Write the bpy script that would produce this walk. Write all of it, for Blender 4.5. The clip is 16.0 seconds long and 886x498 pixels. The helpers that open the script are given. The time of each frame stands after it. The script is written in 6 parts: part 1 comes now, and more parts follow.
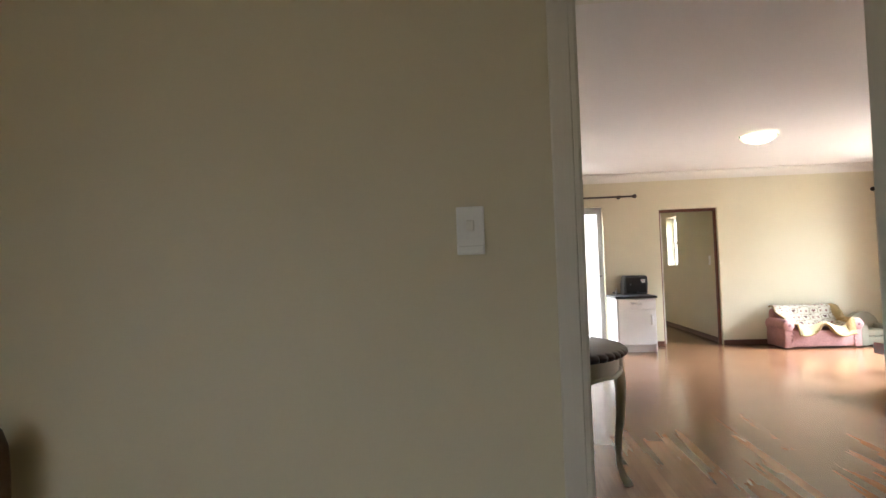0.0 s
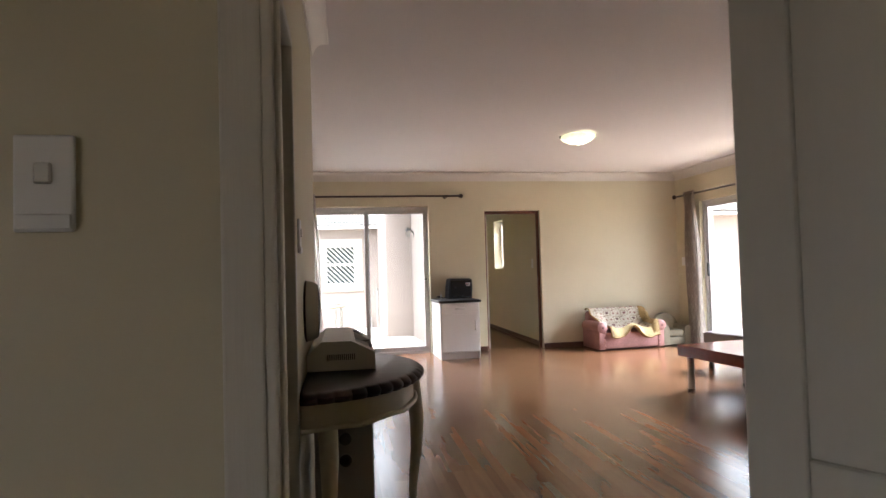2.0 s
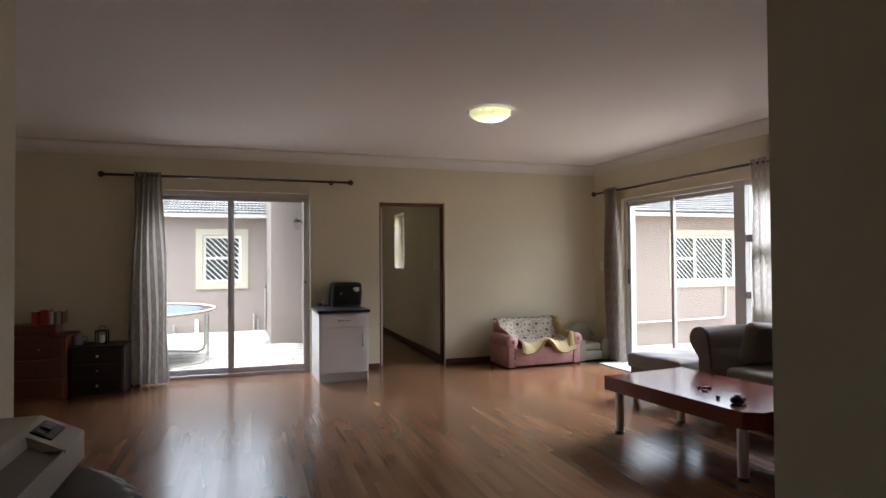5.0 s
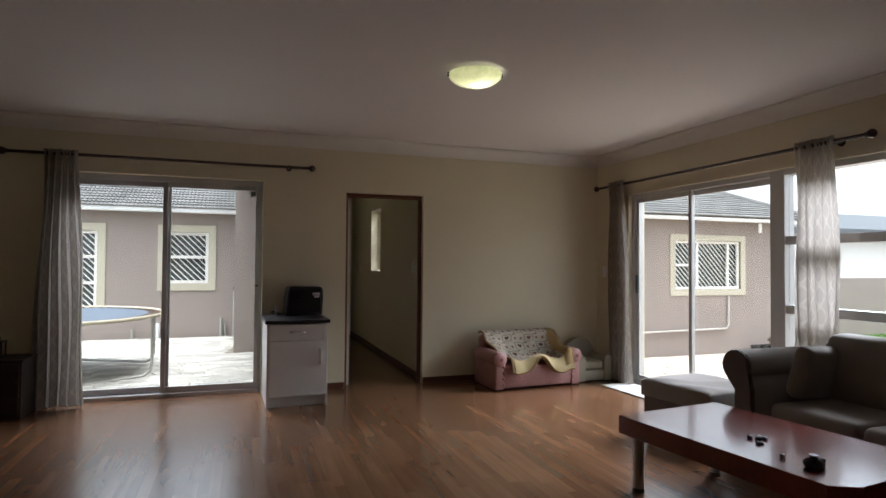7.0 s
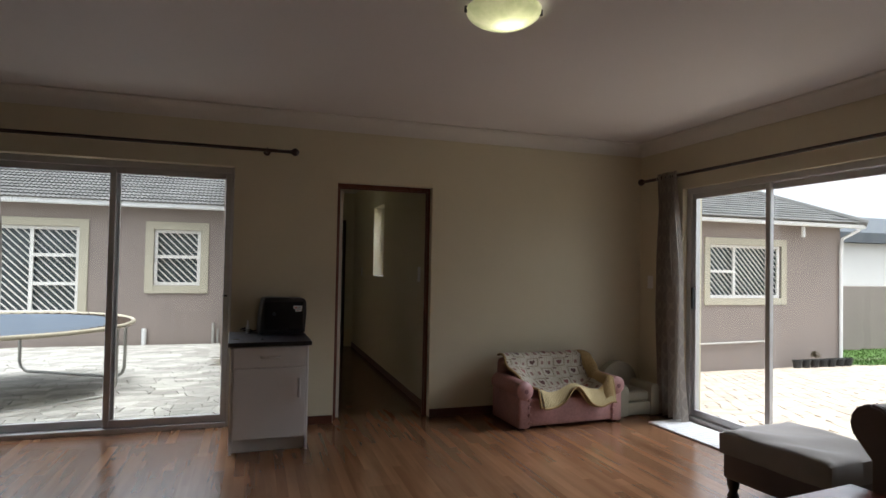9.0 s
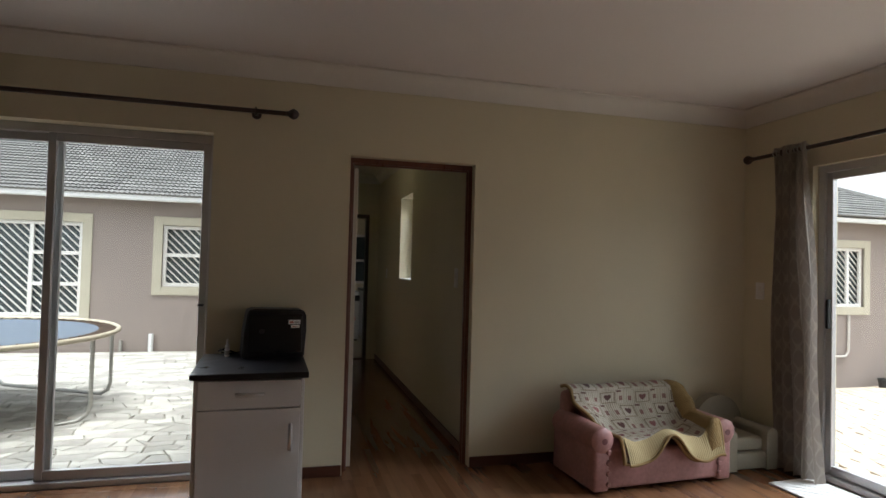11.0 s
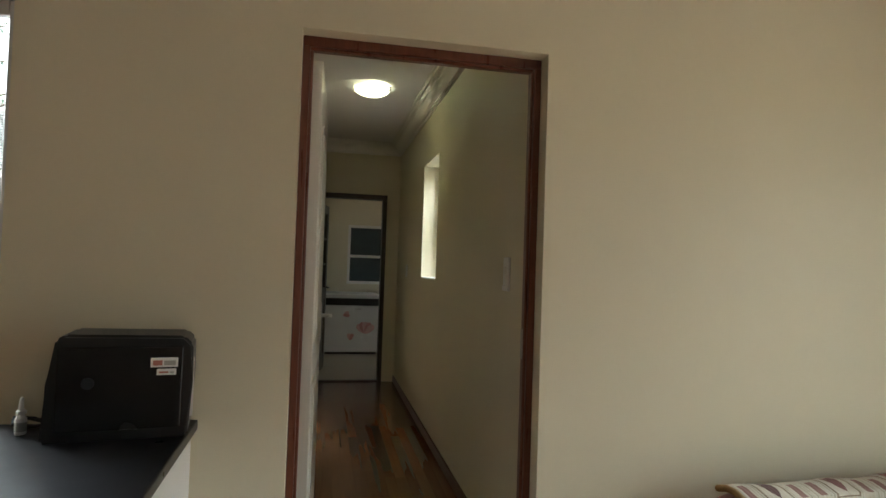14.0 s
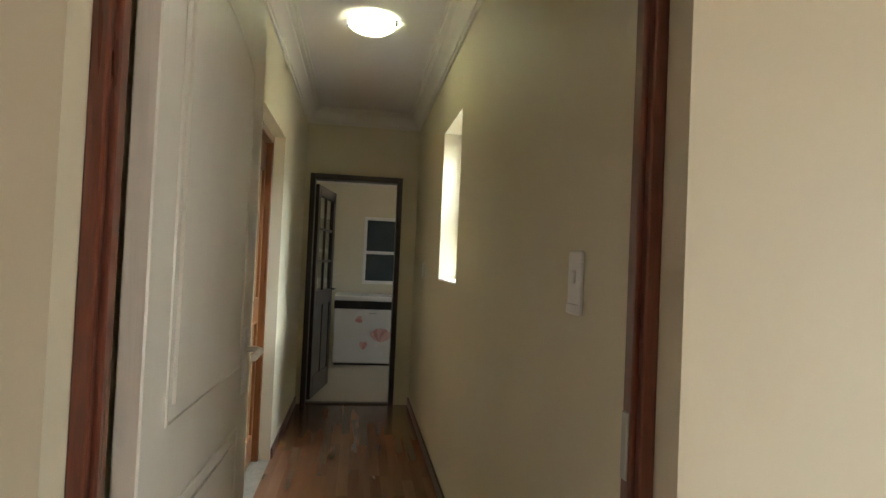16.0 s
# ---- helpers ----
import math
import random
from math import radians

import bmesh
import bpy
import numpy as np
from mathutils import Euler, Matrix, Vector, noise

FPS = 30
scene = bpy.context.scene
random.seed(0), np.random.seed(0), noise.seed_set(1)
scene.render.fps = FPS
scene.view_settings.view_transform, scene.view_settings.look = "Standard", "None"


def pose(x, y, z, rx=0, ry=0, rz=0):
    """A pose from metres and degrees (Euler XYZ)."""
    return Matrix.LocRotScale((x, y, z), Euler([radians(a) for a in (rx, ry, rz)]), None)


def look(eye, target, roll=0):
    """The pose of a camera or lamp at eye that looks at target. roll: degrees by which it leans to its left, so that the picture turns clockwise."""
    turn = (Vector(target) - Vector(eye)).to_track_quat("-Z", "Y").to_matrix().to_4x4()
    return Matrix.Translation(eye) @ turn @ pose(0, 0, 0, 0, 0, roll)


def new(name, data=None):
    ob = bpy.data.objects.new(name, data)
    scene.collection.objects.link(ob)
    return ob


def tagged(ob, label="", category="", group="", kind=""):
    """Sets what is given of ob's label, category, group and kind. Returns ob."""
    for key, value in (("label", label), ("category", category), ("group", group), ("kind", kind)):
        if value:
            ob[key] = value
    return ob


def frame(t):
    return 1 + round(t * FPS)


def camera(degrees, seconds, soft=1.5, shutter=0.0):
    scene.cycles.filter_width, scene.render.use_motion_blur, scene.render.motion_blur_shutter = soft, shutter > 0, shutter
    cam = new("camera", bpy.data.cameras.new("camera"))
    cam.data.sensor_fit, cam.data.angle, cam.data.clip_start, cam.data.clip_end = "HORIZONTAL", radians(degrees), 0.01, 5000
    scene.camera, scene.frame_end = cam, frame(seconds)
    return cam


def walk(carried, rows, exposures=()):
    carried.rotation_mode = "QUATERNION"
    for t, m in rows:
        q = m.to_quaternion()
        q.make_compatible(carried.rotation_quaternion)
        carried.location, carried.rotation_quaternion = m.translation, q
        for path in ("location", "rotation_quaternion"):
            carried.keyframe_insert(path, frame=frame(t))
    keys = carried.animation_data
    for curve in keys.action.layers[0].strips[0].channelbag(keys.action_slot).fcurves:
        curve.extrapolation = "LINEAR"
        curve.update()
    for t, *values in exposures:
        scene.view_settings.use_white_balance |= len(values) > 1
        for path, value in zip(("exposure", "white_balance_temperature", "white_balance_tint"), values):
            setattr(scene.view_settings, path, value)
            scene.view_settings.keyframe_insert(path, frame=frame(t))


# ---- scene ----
cam = camera(74.5, 16.0)
PATH = [
    (0, (-2.44, -9.27, 1.27), (-2.639, -7.281, 1.342), -1.9),
    (0.5, (-2.352, -9.087, 1.258), (-2.421, -7.089, 1.331), -2.0),
    (1, (-2.292, -8.879, 1.259), (-2.223, -6.881, 1.326), -1.7),
    (1.5, (-2.225, -8.714, 1.243), (-2.008, -6.727, 1.31), -1.7),
    (2, (-2.102, -8.491, 1.243), (-1.764, -6.521, 1.31), -1.6),
    (2.5, (-2.062, -8.272, 1.261), (-1.65, -6.316, 1.323), -1.5),
    (3, (-1.991, -8.045, 1.267), (-1.518, -6.103, 1.328), -1.3),
    (3.5, (-1.922, -7.879, 1.273), (-1.385, -5.953, 1.333), -1.0),
    (4, (-1.776, -7.673, 1.274), (-1.189, -5.762, 1.335), -0.8),
    (4.5, (-1.651, -7.465, 1.347), (-1.041, -5.561, 1.388), -0.7),
    (5, (-1.547, -7.199, 1.359), (-0.917, -5.301, 1.395), -0.4),
    (7.5, (-0.928, -5.955, 1.338), (-0.271, -4.067, 1.388), 0.5),
    (8, (-0.803, -5.678, 1.383), (-0.157, -3.785, 1.434), 0.7),
    (8.5, (-0.744, -5.402, 1.386), (-0.113, -3.505, 1.436), 0.9),
    (9, (-0.683, -5.113, 1.396), (-0.066, -3.211, 1.446), 1.1),
    (9.5, (-0.576, -4.831, 1.42), (0.02, -2.922, 1.464), 1.2),
    (10, (-0.521, -4.487, 1.417), (0.045, -2.569, 1.462), 1.3),
    (10.2, (-0.50, -4.365, 1.415), (0.055, -2.443, 1.461), 1.35),
    (12.5, (-0.099, -2.855, 1.338), (0.364, -0.911, 1.401), 1.8),
    (13, (0.006, -2.545, 1.344), (0.443, -0.595, 1.404), 1.9),
    (13.5, (0.056, -2.247, 1.33), (0.463, -0.29, 1.39), 1.9),
    (14, (0.103, -1.972, 1.314), (0.497, -0.012, 1.371), 1.9),
    (14.5, (0.201, -1.712, 1.317), (0.573, 0.253, 1.377), 2.0),
    (15, (0.274, -1.407, 1.317), (0.608, 0.564, 1.372), 2.2),
    (15.5, (0.314, -1.12, 1.320), (0.630, 0.852, 1.372), 2.3),
    (16, (0.385, -0.805, 1.319), (0.671, 1.174, 1.366), 2.5),
]
walk(cam, [(t, look(eye, target, roll)) for t, eye, target, roll in PATH], exposures=[(0, 4.55, 5800, 8), (1, 4.15, 5950, 12), (2, 3.75, 6050, 15), (3, 3.45, 5950, 15), (5, 2.65, 5850, 13), (7.5, 1.8, 5950, 11), (10, 1.5, 6050, 11), (12.5, 2.55, 6100, 4), (14, 3.05, 6050, 1), (15, 3.4, 6050, 1), (16, 3.75, 6050, 4)])

# ---- world and light ----
world = bpy.data.worlds.new("overcast_sky")
scene.world = world
world.use_nodes = True
wn, wl = world.node_tree.nodes, world.node_tree.links
sky = wn.new("ShaderNodeTexSky")
sky.sky_type = "NISHITA"
sky.sun_disc = False
sky.sun_elevation = radians(76)
sky.sun_rotation = radians(200)
sky.dust_density = 6.0
sky.air_density = 1.0
pale = wn.new("ShaderNodeHueSaturation")
pale.inputs["Saturation"].default_value = 0.22
pale.inputs["Value"].default_value = 1.3
wl.new(sky.outputs[0], pale.inputs["Color"])
cloud = wn.new("ShaderNodeMix")
cloud.data_type = "RGBA"
cloud.inputs[0].default_value = 0.6
cloud.inputs[7].default_value = (4.6, 4.65, 4.7, 1)
wl.new(pale.outputs[0], cloud.inputs[6])
wl.new(cloud.outputs[2], wn["Background"].inputs["Color"])
wn["Background"].inputs["Strength"].default_value = 0.15

sun = new("sun", bpy.data.lights.new("sun", "SUN"))
sun.data.energy = 1.1
sun.data.angle = radians(25)
sun.data.color = (1.0, 0.96, 0.9)
sun.matrix_world = look((0, 0, 20), (1.75, 4.7, 0))


def skylight(name, m, w, h, power):
    """The sky's light into an opening: a lamp outside, over the lintel, turned down into the room."""
    ob = new(name, bpy.data.lights.new(name, "AREA"))
    ob.data.shape, ob.data.size, ob.data.size_y, ob.data.energy = "RECTANGLE", w, h, power
    ob.data.color = (0.93, 0.96, 1.0)
    ob.data.spread = radians(110)
    ob.matrix_world = m


skylight("skylight_north", look((-1.76, 1.6, 3.5), (-1.5, -1.6, 0.4)), 2.2, 1.4, 23)
skylight("skylight_east", look((6.4, -1.35, 4.2), (0.0, -3.4, 0.5)), 2.6, 1.8, 102)
skylight("skylight_corridor", look((1.75, 2.57, 2.5), (0.6, 2.57, 1.2)), 0.6, 0.7, 4.5)
skylight("skylight_start", look((-5.45, -10.5, 1.95), (-3.0, -8.8, 0.6)), 1.0, 0.5, 0.46)


# ---- building blocks ----
def boxes(bm, *spans):
    """Plain boxes (x0, x1, y0, y1, z0, z1) added to bm."""
    for x0, x1, y0, y1, z0, z1 in spans:
        v = [bm.verts.new((x, y, z)) for z in (z0, z1) for x, y in ((x0, y0), (x1, y0), (x1, y1), (x0, y1))]
        for q in ((3, 2, 1, 0), (4, 5, 6, 7), (0, 1, 5, 4), (1, 2, 6, 5), (2, 3, 7, 6), (3, 0, 4, 7)):
            bm.faces.new([v[k] for k in q])
    return bm


def merge(bm, other):
    me = bpy.data.meshes.new("tmp")
    other.to_mesh(me)
    other.free()
    bm.from_mesh(me)
    bpy.data.meshes.remove(me)
    return bm


def rbox(bm, x0, x1, y0, y1, z0, z1, r=0.004, seg=2):
    """A box with rounded edges added to bm."""
    b = boxes(bmesh.new(), (x0, x1, y0, y1, z0, z1))
    bmesh.ops.bevel(b, geom=list(b.edges), offset=r, segments=seg, affect="EDGES", profile=0.5)
    return merge(bm, b)


def tube(bm, pts, r, seg=10, closed=False, radii=None, flat=1.0):
    """A round bar along pts."""
    pts = [Vector(p) for p in pts]
    n = len(pts)
    rings, up = [], None
    for i, p in enumerate(pts):
        a, b = pts[(i - 1) % n if closed else max(i - 1, 0)], pts[(i + 1) % n if closed else min(i + 1, n - 1)]
        d = (b - a).normalized()
        if up is None:
            up = d.orthogonal().normalized()
        up = (up - d * up.dot(d)).normalized()
        side = d.cross(up)
        rr = radii[i] if radii else r
        rings.append([bm.verts.new(p + (math.cos(2 * math.pi * k / seg) * up + flat * math.sin(2 * math.pi * k / seg) * side) * rr) for k in range(seg)])
    for i in range(n if closed else n - 1):
        a, b = rings[i], rings[(i + 1) % n]
        for k in range(seg):
            bm.faces.new((a[k], a[(k + 1) % seg], b[(k + 1) % seg], b[k]))
    if not closed:
        bm.faces.new(rings[0][::-1])
        bm.faces.new(rings[-1])
    return bm


def lathe(bm, profile, seg=24, at=(0, 0, 0), axis="Z"):
    """A turned shape from (radius, height) pairs."""
    rings = []
    for r, h in profile:
        ring = []
        for k in range(seg):
            c, s = math.cos(2 * math.pi * k / seg) * r, math.sin(2 * math.pi * k / seg) * r
            p = {"Z": (c, s, h), "X": (h, c, s), "Y": (s, h, c)}[axis]
            ring.append(bm.verts.new(Vector(p) + Vector(at)))
        rings.append(ring)
    for a, b in zip(rings, rings[1:]):
        for k in range(seg):
            bm.faces.new((a[k], a[(k + 1) % seg], b[(k + 1) % seg], b[k]))
    bm.faces.new(rings[0][::-1])
    bm.faces.new(rings[-1])
    return bm


def prism(bm, outline, axis, a, b):
    """A solid from a flat outline of (u, v), pulled along an axis from a to b. X: (y, z), Y: (x, z), Z: (x, y)."""
    put = {"X": lambda u, v, w: (w, u, v), "Y": lambda u, v, w: (u, w, v), "Z": lambda u, v, w: (u, v, w)}[axis]
    lo = [bm.verts.new(put(u, v, a)) for u, v in outline]
    hi = [bm.verts.new(put(u, v, b)) for u, v in outline]
    n = len(outline)
    bm.faces.new(lo[::-1])
    bm.faces.new(hi)
    for k in range(n):
        bm.faces.new((lo[k], lo[(k + 1) % n], hi[(k + 1) % n], hi[k]))
    return bm


def sheet(bm, f, nu, nv, thick=0.0):
    """A cloth-like sheet from a function of (u, v) in 0..1; with thickness along its normals."""
    g = [[bm.verts.new(f(i / nu, j / nv)) for j in range(nv + 1)] for i in range(nu + 1)]
    faces = [bm.faces.new((g[i][j], g[i + 1][j], g[i + 1][j + 1], g[i][j + 1])) for i in range(nu) for j in range(nv)]
    if thick:
        bmesh.ops.recalc_face_normals(bm, faces=faces)
        bmesh.ops.solidify(bm, geom=faces, thickness=thick)
    return bm


def link_mesh(name, bm, material, smooth=None):
    bmesh.ops.recalc_face_normals(bm, faces=list(bm.faces))
    me = bpy.data.meshes.new(name)
    bm.to_mesh(me)
    bm.free()
    if material is not None:
        me.materials.append(material)
    if smooth is not None:
        me.shade_smooth()
        me.set_sharp_from_angle(angle=radians(smooth))
    return new(name, me)


def part(name, bm, material, parent, label="", smooth=None):
    ob = link_mesh(name, bm, material, smooth)
    ob.parent = parent
    return tagged(ob, label)


def solid(name, bm, material, label="", category="", kind="", smooth=None, group=""):
    return tagged(link_mesh(name, bm, material, smooth), label, category, group, kind)


def thing(name, m, label, category, group=""):
    ob = new(name)
    ob.matrix_basis = m
    ob.empty_display_size = 0.1
    return tagged(ob, label, category, group)


# ---- materials ----
def shader(name):
    m = bpy.data.materials.new(name)
    m.use_nodes = True
    nt = m.node_tree
    return m, nt.nodes, nt.links, nt.nodes["Principled BSDF"]


def noise_node(n, l, scale, detail=4.0, coord=None, rough=0.55):
    t = n.new("ShaderNodeTexNoise")
    t.inputs["Scale"].default_value = scale
    t.inputs["Detail"].default_value = detail
    t.inputs["Roughness"].default_value = rough
    l.new(coord, t.inputs["Vector"])
    return t.outputs["Fac"]


def ramp(n, l, fac, a, b, p=0.3, q=0.7):
    r = n.new("ShaderNodeValToRGB")
    r.color_ramp.elements[0].position, r.color_ramp.elements[1].position = p, q
    r.color_ramp.elements[0].color, r.color_ramp.elements[1].color = (*a, 1), (*b, 1)
    l.new(fac, r.inputs[0])
    return r.outputs[0]


def math_node(n, l, op, a, b=0.0):
    m = n.new("ShaderNodeMath")
    m.operation = op
    for k, v in enumerate((a, b)):
        if isinstance(v, (int, float)):
            m.inputs[k].default_value = v
        else:
            l.new(v, m.inputs[k])
    return m.outputs[0]


def mixed(n, l, fac, a, b, mode="MIX"):
    m = n.new("ShaderNodeMix")
    m.data_type, m.blend_type = "RGBA", mode
    for sock, v in ((m.inputs[0], fac), (m.inputs[6], a), (m.inputs[7], b)):
        if isinstance(v, (int, float)):
            sock.default_value = v
        elif isinstance(v, tuple):
            sock.default_value = (*v, 1)
        else:
            l.new(v, sock)
    return m.outputs[2]


def bumped(n, l, p, height, strength, distance=0.01):
    b = n.new("ShaderNodeBump")
    b.inputs["Strength"].default_value = strength
    b.inputs["Distance"].default_value = distance
    l.new(height, b.inputs["Height"])
    l.new(b.outputs[0], p.inputs["Normal"])


def coords(n, kind="Object"):
    return n.new("ShaderNodeTexCoord").outputs[kind]


def plain(name, color, rough=0.5, metal=0.0, var=0.08, scale=3.0, fine=60.0, bump=0.08, stretch=None, coat=0.0, spread=0.0, spec=0.5, sheen=0.0):
    """A surface with broad and fine variation of tone and roughness, and a fine relief."""
    m, n, l, p = shader(name)
    c = coords(n)
    if stretch:
        mp = n.new("ShaderNodeMapping")
        mp.inputs["Scale"].default_value = stretch
        l.new(c, mp.inputs["Vector"])
        c = mp.outputs[0]
    broad, small = noise_node(n, l, scale, 3, c), noise_node(n, l, fine, 3, c)
    dark = tuple(max(0, v * (1 - var)) for v in color)
    light = tuple(min(1, v * (1 + var)) for v in color)
    col = ramp(n, l, broad, dark, light)
    col = mixed(n, l, min(0.5, var * 2), col, ramp(n, l, small, dark, light))
    if spread:
        info = n.new("ShaderNodeObjectInfo")
        hs = n.new("ShaderNodeHueSaturation")
        l.new(col, hs.inputs["Color"])
        l.new(math_node(n, l, "ADD", math_node(n, l, "MULTIPLY", info.outputs["Random"], spread), 1 - spread / 2), hs.inputs["Value"])
        col = hs.outputs[0]
    l.new(col, p.inputs["Base Color"])
    l.new(math_node(n, l, "ADD", math_node(n, l, "MULTIPLY", broad, 0.16), max(0.02, rough - 0.08)), p.inputs["Roughness"])
    p.inputs["Metallic"].default_value = metal
    p.inputs["Coat Weight"].default_value = coat
    p.inputs["Coat Roughness"].default_value = 0.12
    p.inputs["Specular IOR Level"].default_value = spec
    p.inputs["Sheen Weight"].default_value = sheen
    if bump:
        bumped(n, l, p, small, bump, 0.004)
    return m


WALL = plain("cream_wall_paint", (0.64, 0.58, 0.42), 0.55, var=0.035, scale=1.2, fine=140, bump=0.06)
CEIL = plain("white_ceiling_paint", (0.73, 0.685, 0.665), 0.7, var=0.02, scale=1.0, fine=90, bump=0.04)
CORNICE = plain("white_cornice_paint", (0.70, 0.665, 0.61), 0.6, var=0.02, bump=0.02)
WHITE = plain("white_gloss_paint", (0.76, 0.74, 0.70), 0.35, var=0.03, fine=90, bump=0.05)
OLDWHITE = plain("off_white_door_paint", (0.64, 0.60, 0.52), 0.42, var=0.07, fine=70, bump=0.35, stretch=(1, 1, 0.05))
PLASTIC = plain("white_plastic", (0.78, 0.77, 0.75), 0.3, var=0.02, bump=0.02)
MAHOG = plain("reddish_brown_varnished_wood", (0.125, 0.036, 0.02), 0.3, var=0.35, scale=6, fine=30, bump=0.08, stretch=(8, 8, 0.6), coat=0.3)
SKIRT = plain("brown_skirting_wood", (0.085, 0.03, 0.018), 0.35, var=0.3, scale=5, fine=30, stretch=(0.8, 0.8, 8), bump=0.06)
DARKWOOD = plain("dark_brown_wood", (0.030, 0.018, 0.013), 0.4, var=0.3, scale=6, fine=40, stretch=(6, 6, 0.6))
RODWOOD = plain("dark_stained_rod", (0.032, 0.013, 0.009), 0.3, var=0.2, coat=0.3)
ALU = plain("satin_aluminium", (0.62, 0.62, 0.64), 0.38, metal=0.75, var=0.03, fine=120, bump=0.02)
ALUD = plain("satin_aluminium_frame", (0.56, 0.55, 0.55), 0.4, metal=0.45, var=0.03, fine=120, bump=0.02)
CHROME = plain("brushed_chrome", (0.74, 0.73, 0.71), 0.32, metal=0.8, var=0.04, bump=0.0)
BLACK = plain("black_plastic", (0.012, 0.012, 0.013), 0.35, var=0.1, fine=200, bump=0.05)
GRANITE = plain("black_laminate_worktop", (0.018, 0.018, 0.020), 0.3, var=0.1, scale=12, fine=240, bump=0.02)
PLASTER = plain("taupe_exterior_plaster", (0.262, 0.218, 0.192), 0.85, var=0.05, scale=1.4, fine=22, bump=0.08)
SURROUND = plain("cream_window_surround", (0.44, 0.405, 0.315), 0.8, var=0.04, fine=120, bump=0.1)
GUTTER = plain("white_gutter", (0.74, 0.74, 0.73), 0.45, var=0.05, bump=0.03)
ROOF = plain("grey_green_concrete_tile", (0.162, 0.158, 0.150), 0.8, var=0.32, scale=5, fine=60, bump=0.3, spread=0.35)
PAVE = plain("pale_grey_paving_stone", (0.44, 0.42, 0.375), 0.85, var=0.2, scale=7, fine=70, bump=0.35, spread=0.55)
SOIL = plain("sandy_joint", (0.22, 0.195, 0.15), 0.95, var=0.25, scale=12, fine=90, bump=0.4)
TERRA = plain("sandy_brick_paver", (0.54, 0.45, 0.36), 0.85, var=0.2, scale=6, fine=70, bump=0.3, spread=0.4)
TILE = plain("beige_floor_tile", (0.44, 0.38, 0.29), 0.35, var=0.06, scale=4, bump=0.03)
STEEL = plain("galvanised_tube", (0.42, 0.41, 0.38), 0.5, metal=0.6, var=0.12, fine=60, bump=0.05)


def glass(name, tint=(0.89, 0.91, 0.905)):
    m, n, l, p = shader(name)
    p.inputs["Base Color"].default_value = (*tint, 1)
    p.inputs["Roughness"].default_value = 0.0
    p.inputs["Transmission Weight"].default_value = 1.0
    p.inputs["IOR"].default_value = 1.45
    thin = n.new("ShaderNodeBsdfTransparent")
    thin.inputs[0].default_value = (*tint, 1)
    gloss = n.new("ShaderNodeBsdfGlossy")
    gloss.inputs["Roughness"].default_value = 0.02
    lw = n.new("ShaderNodeLayerWeight")
    lw.inputs["Blend"].default_value = 0.5
    facing = math_node(n, l, "POWER", lw.outputs["Facing"], 4.0)
    gloss_part = math_node(n, l, "ADD", math_node(n, l, "MULTIPLY", facing, 0.4), 0.03)
    mx = n.new("ShaderNodeMixShader")
    l.new(gloss_part, mx.inputs[0])
    l.new(thin.outputs[0], mx.inputs[1])
    l.new(gloss.outputs[0], mx.inputs[2])
    l.new(mx.outputs[0], n["Material Output"].inputs["Surface"])
    return m


GLASS = glass("clear_window_glass")
# opaque panes: the dimness behind the glass is put into the base colour
DARKPANE = plain("dark_room_glass", (0.05, 0.065, 0.07), 0.08, var=0.2, bump=0.0)


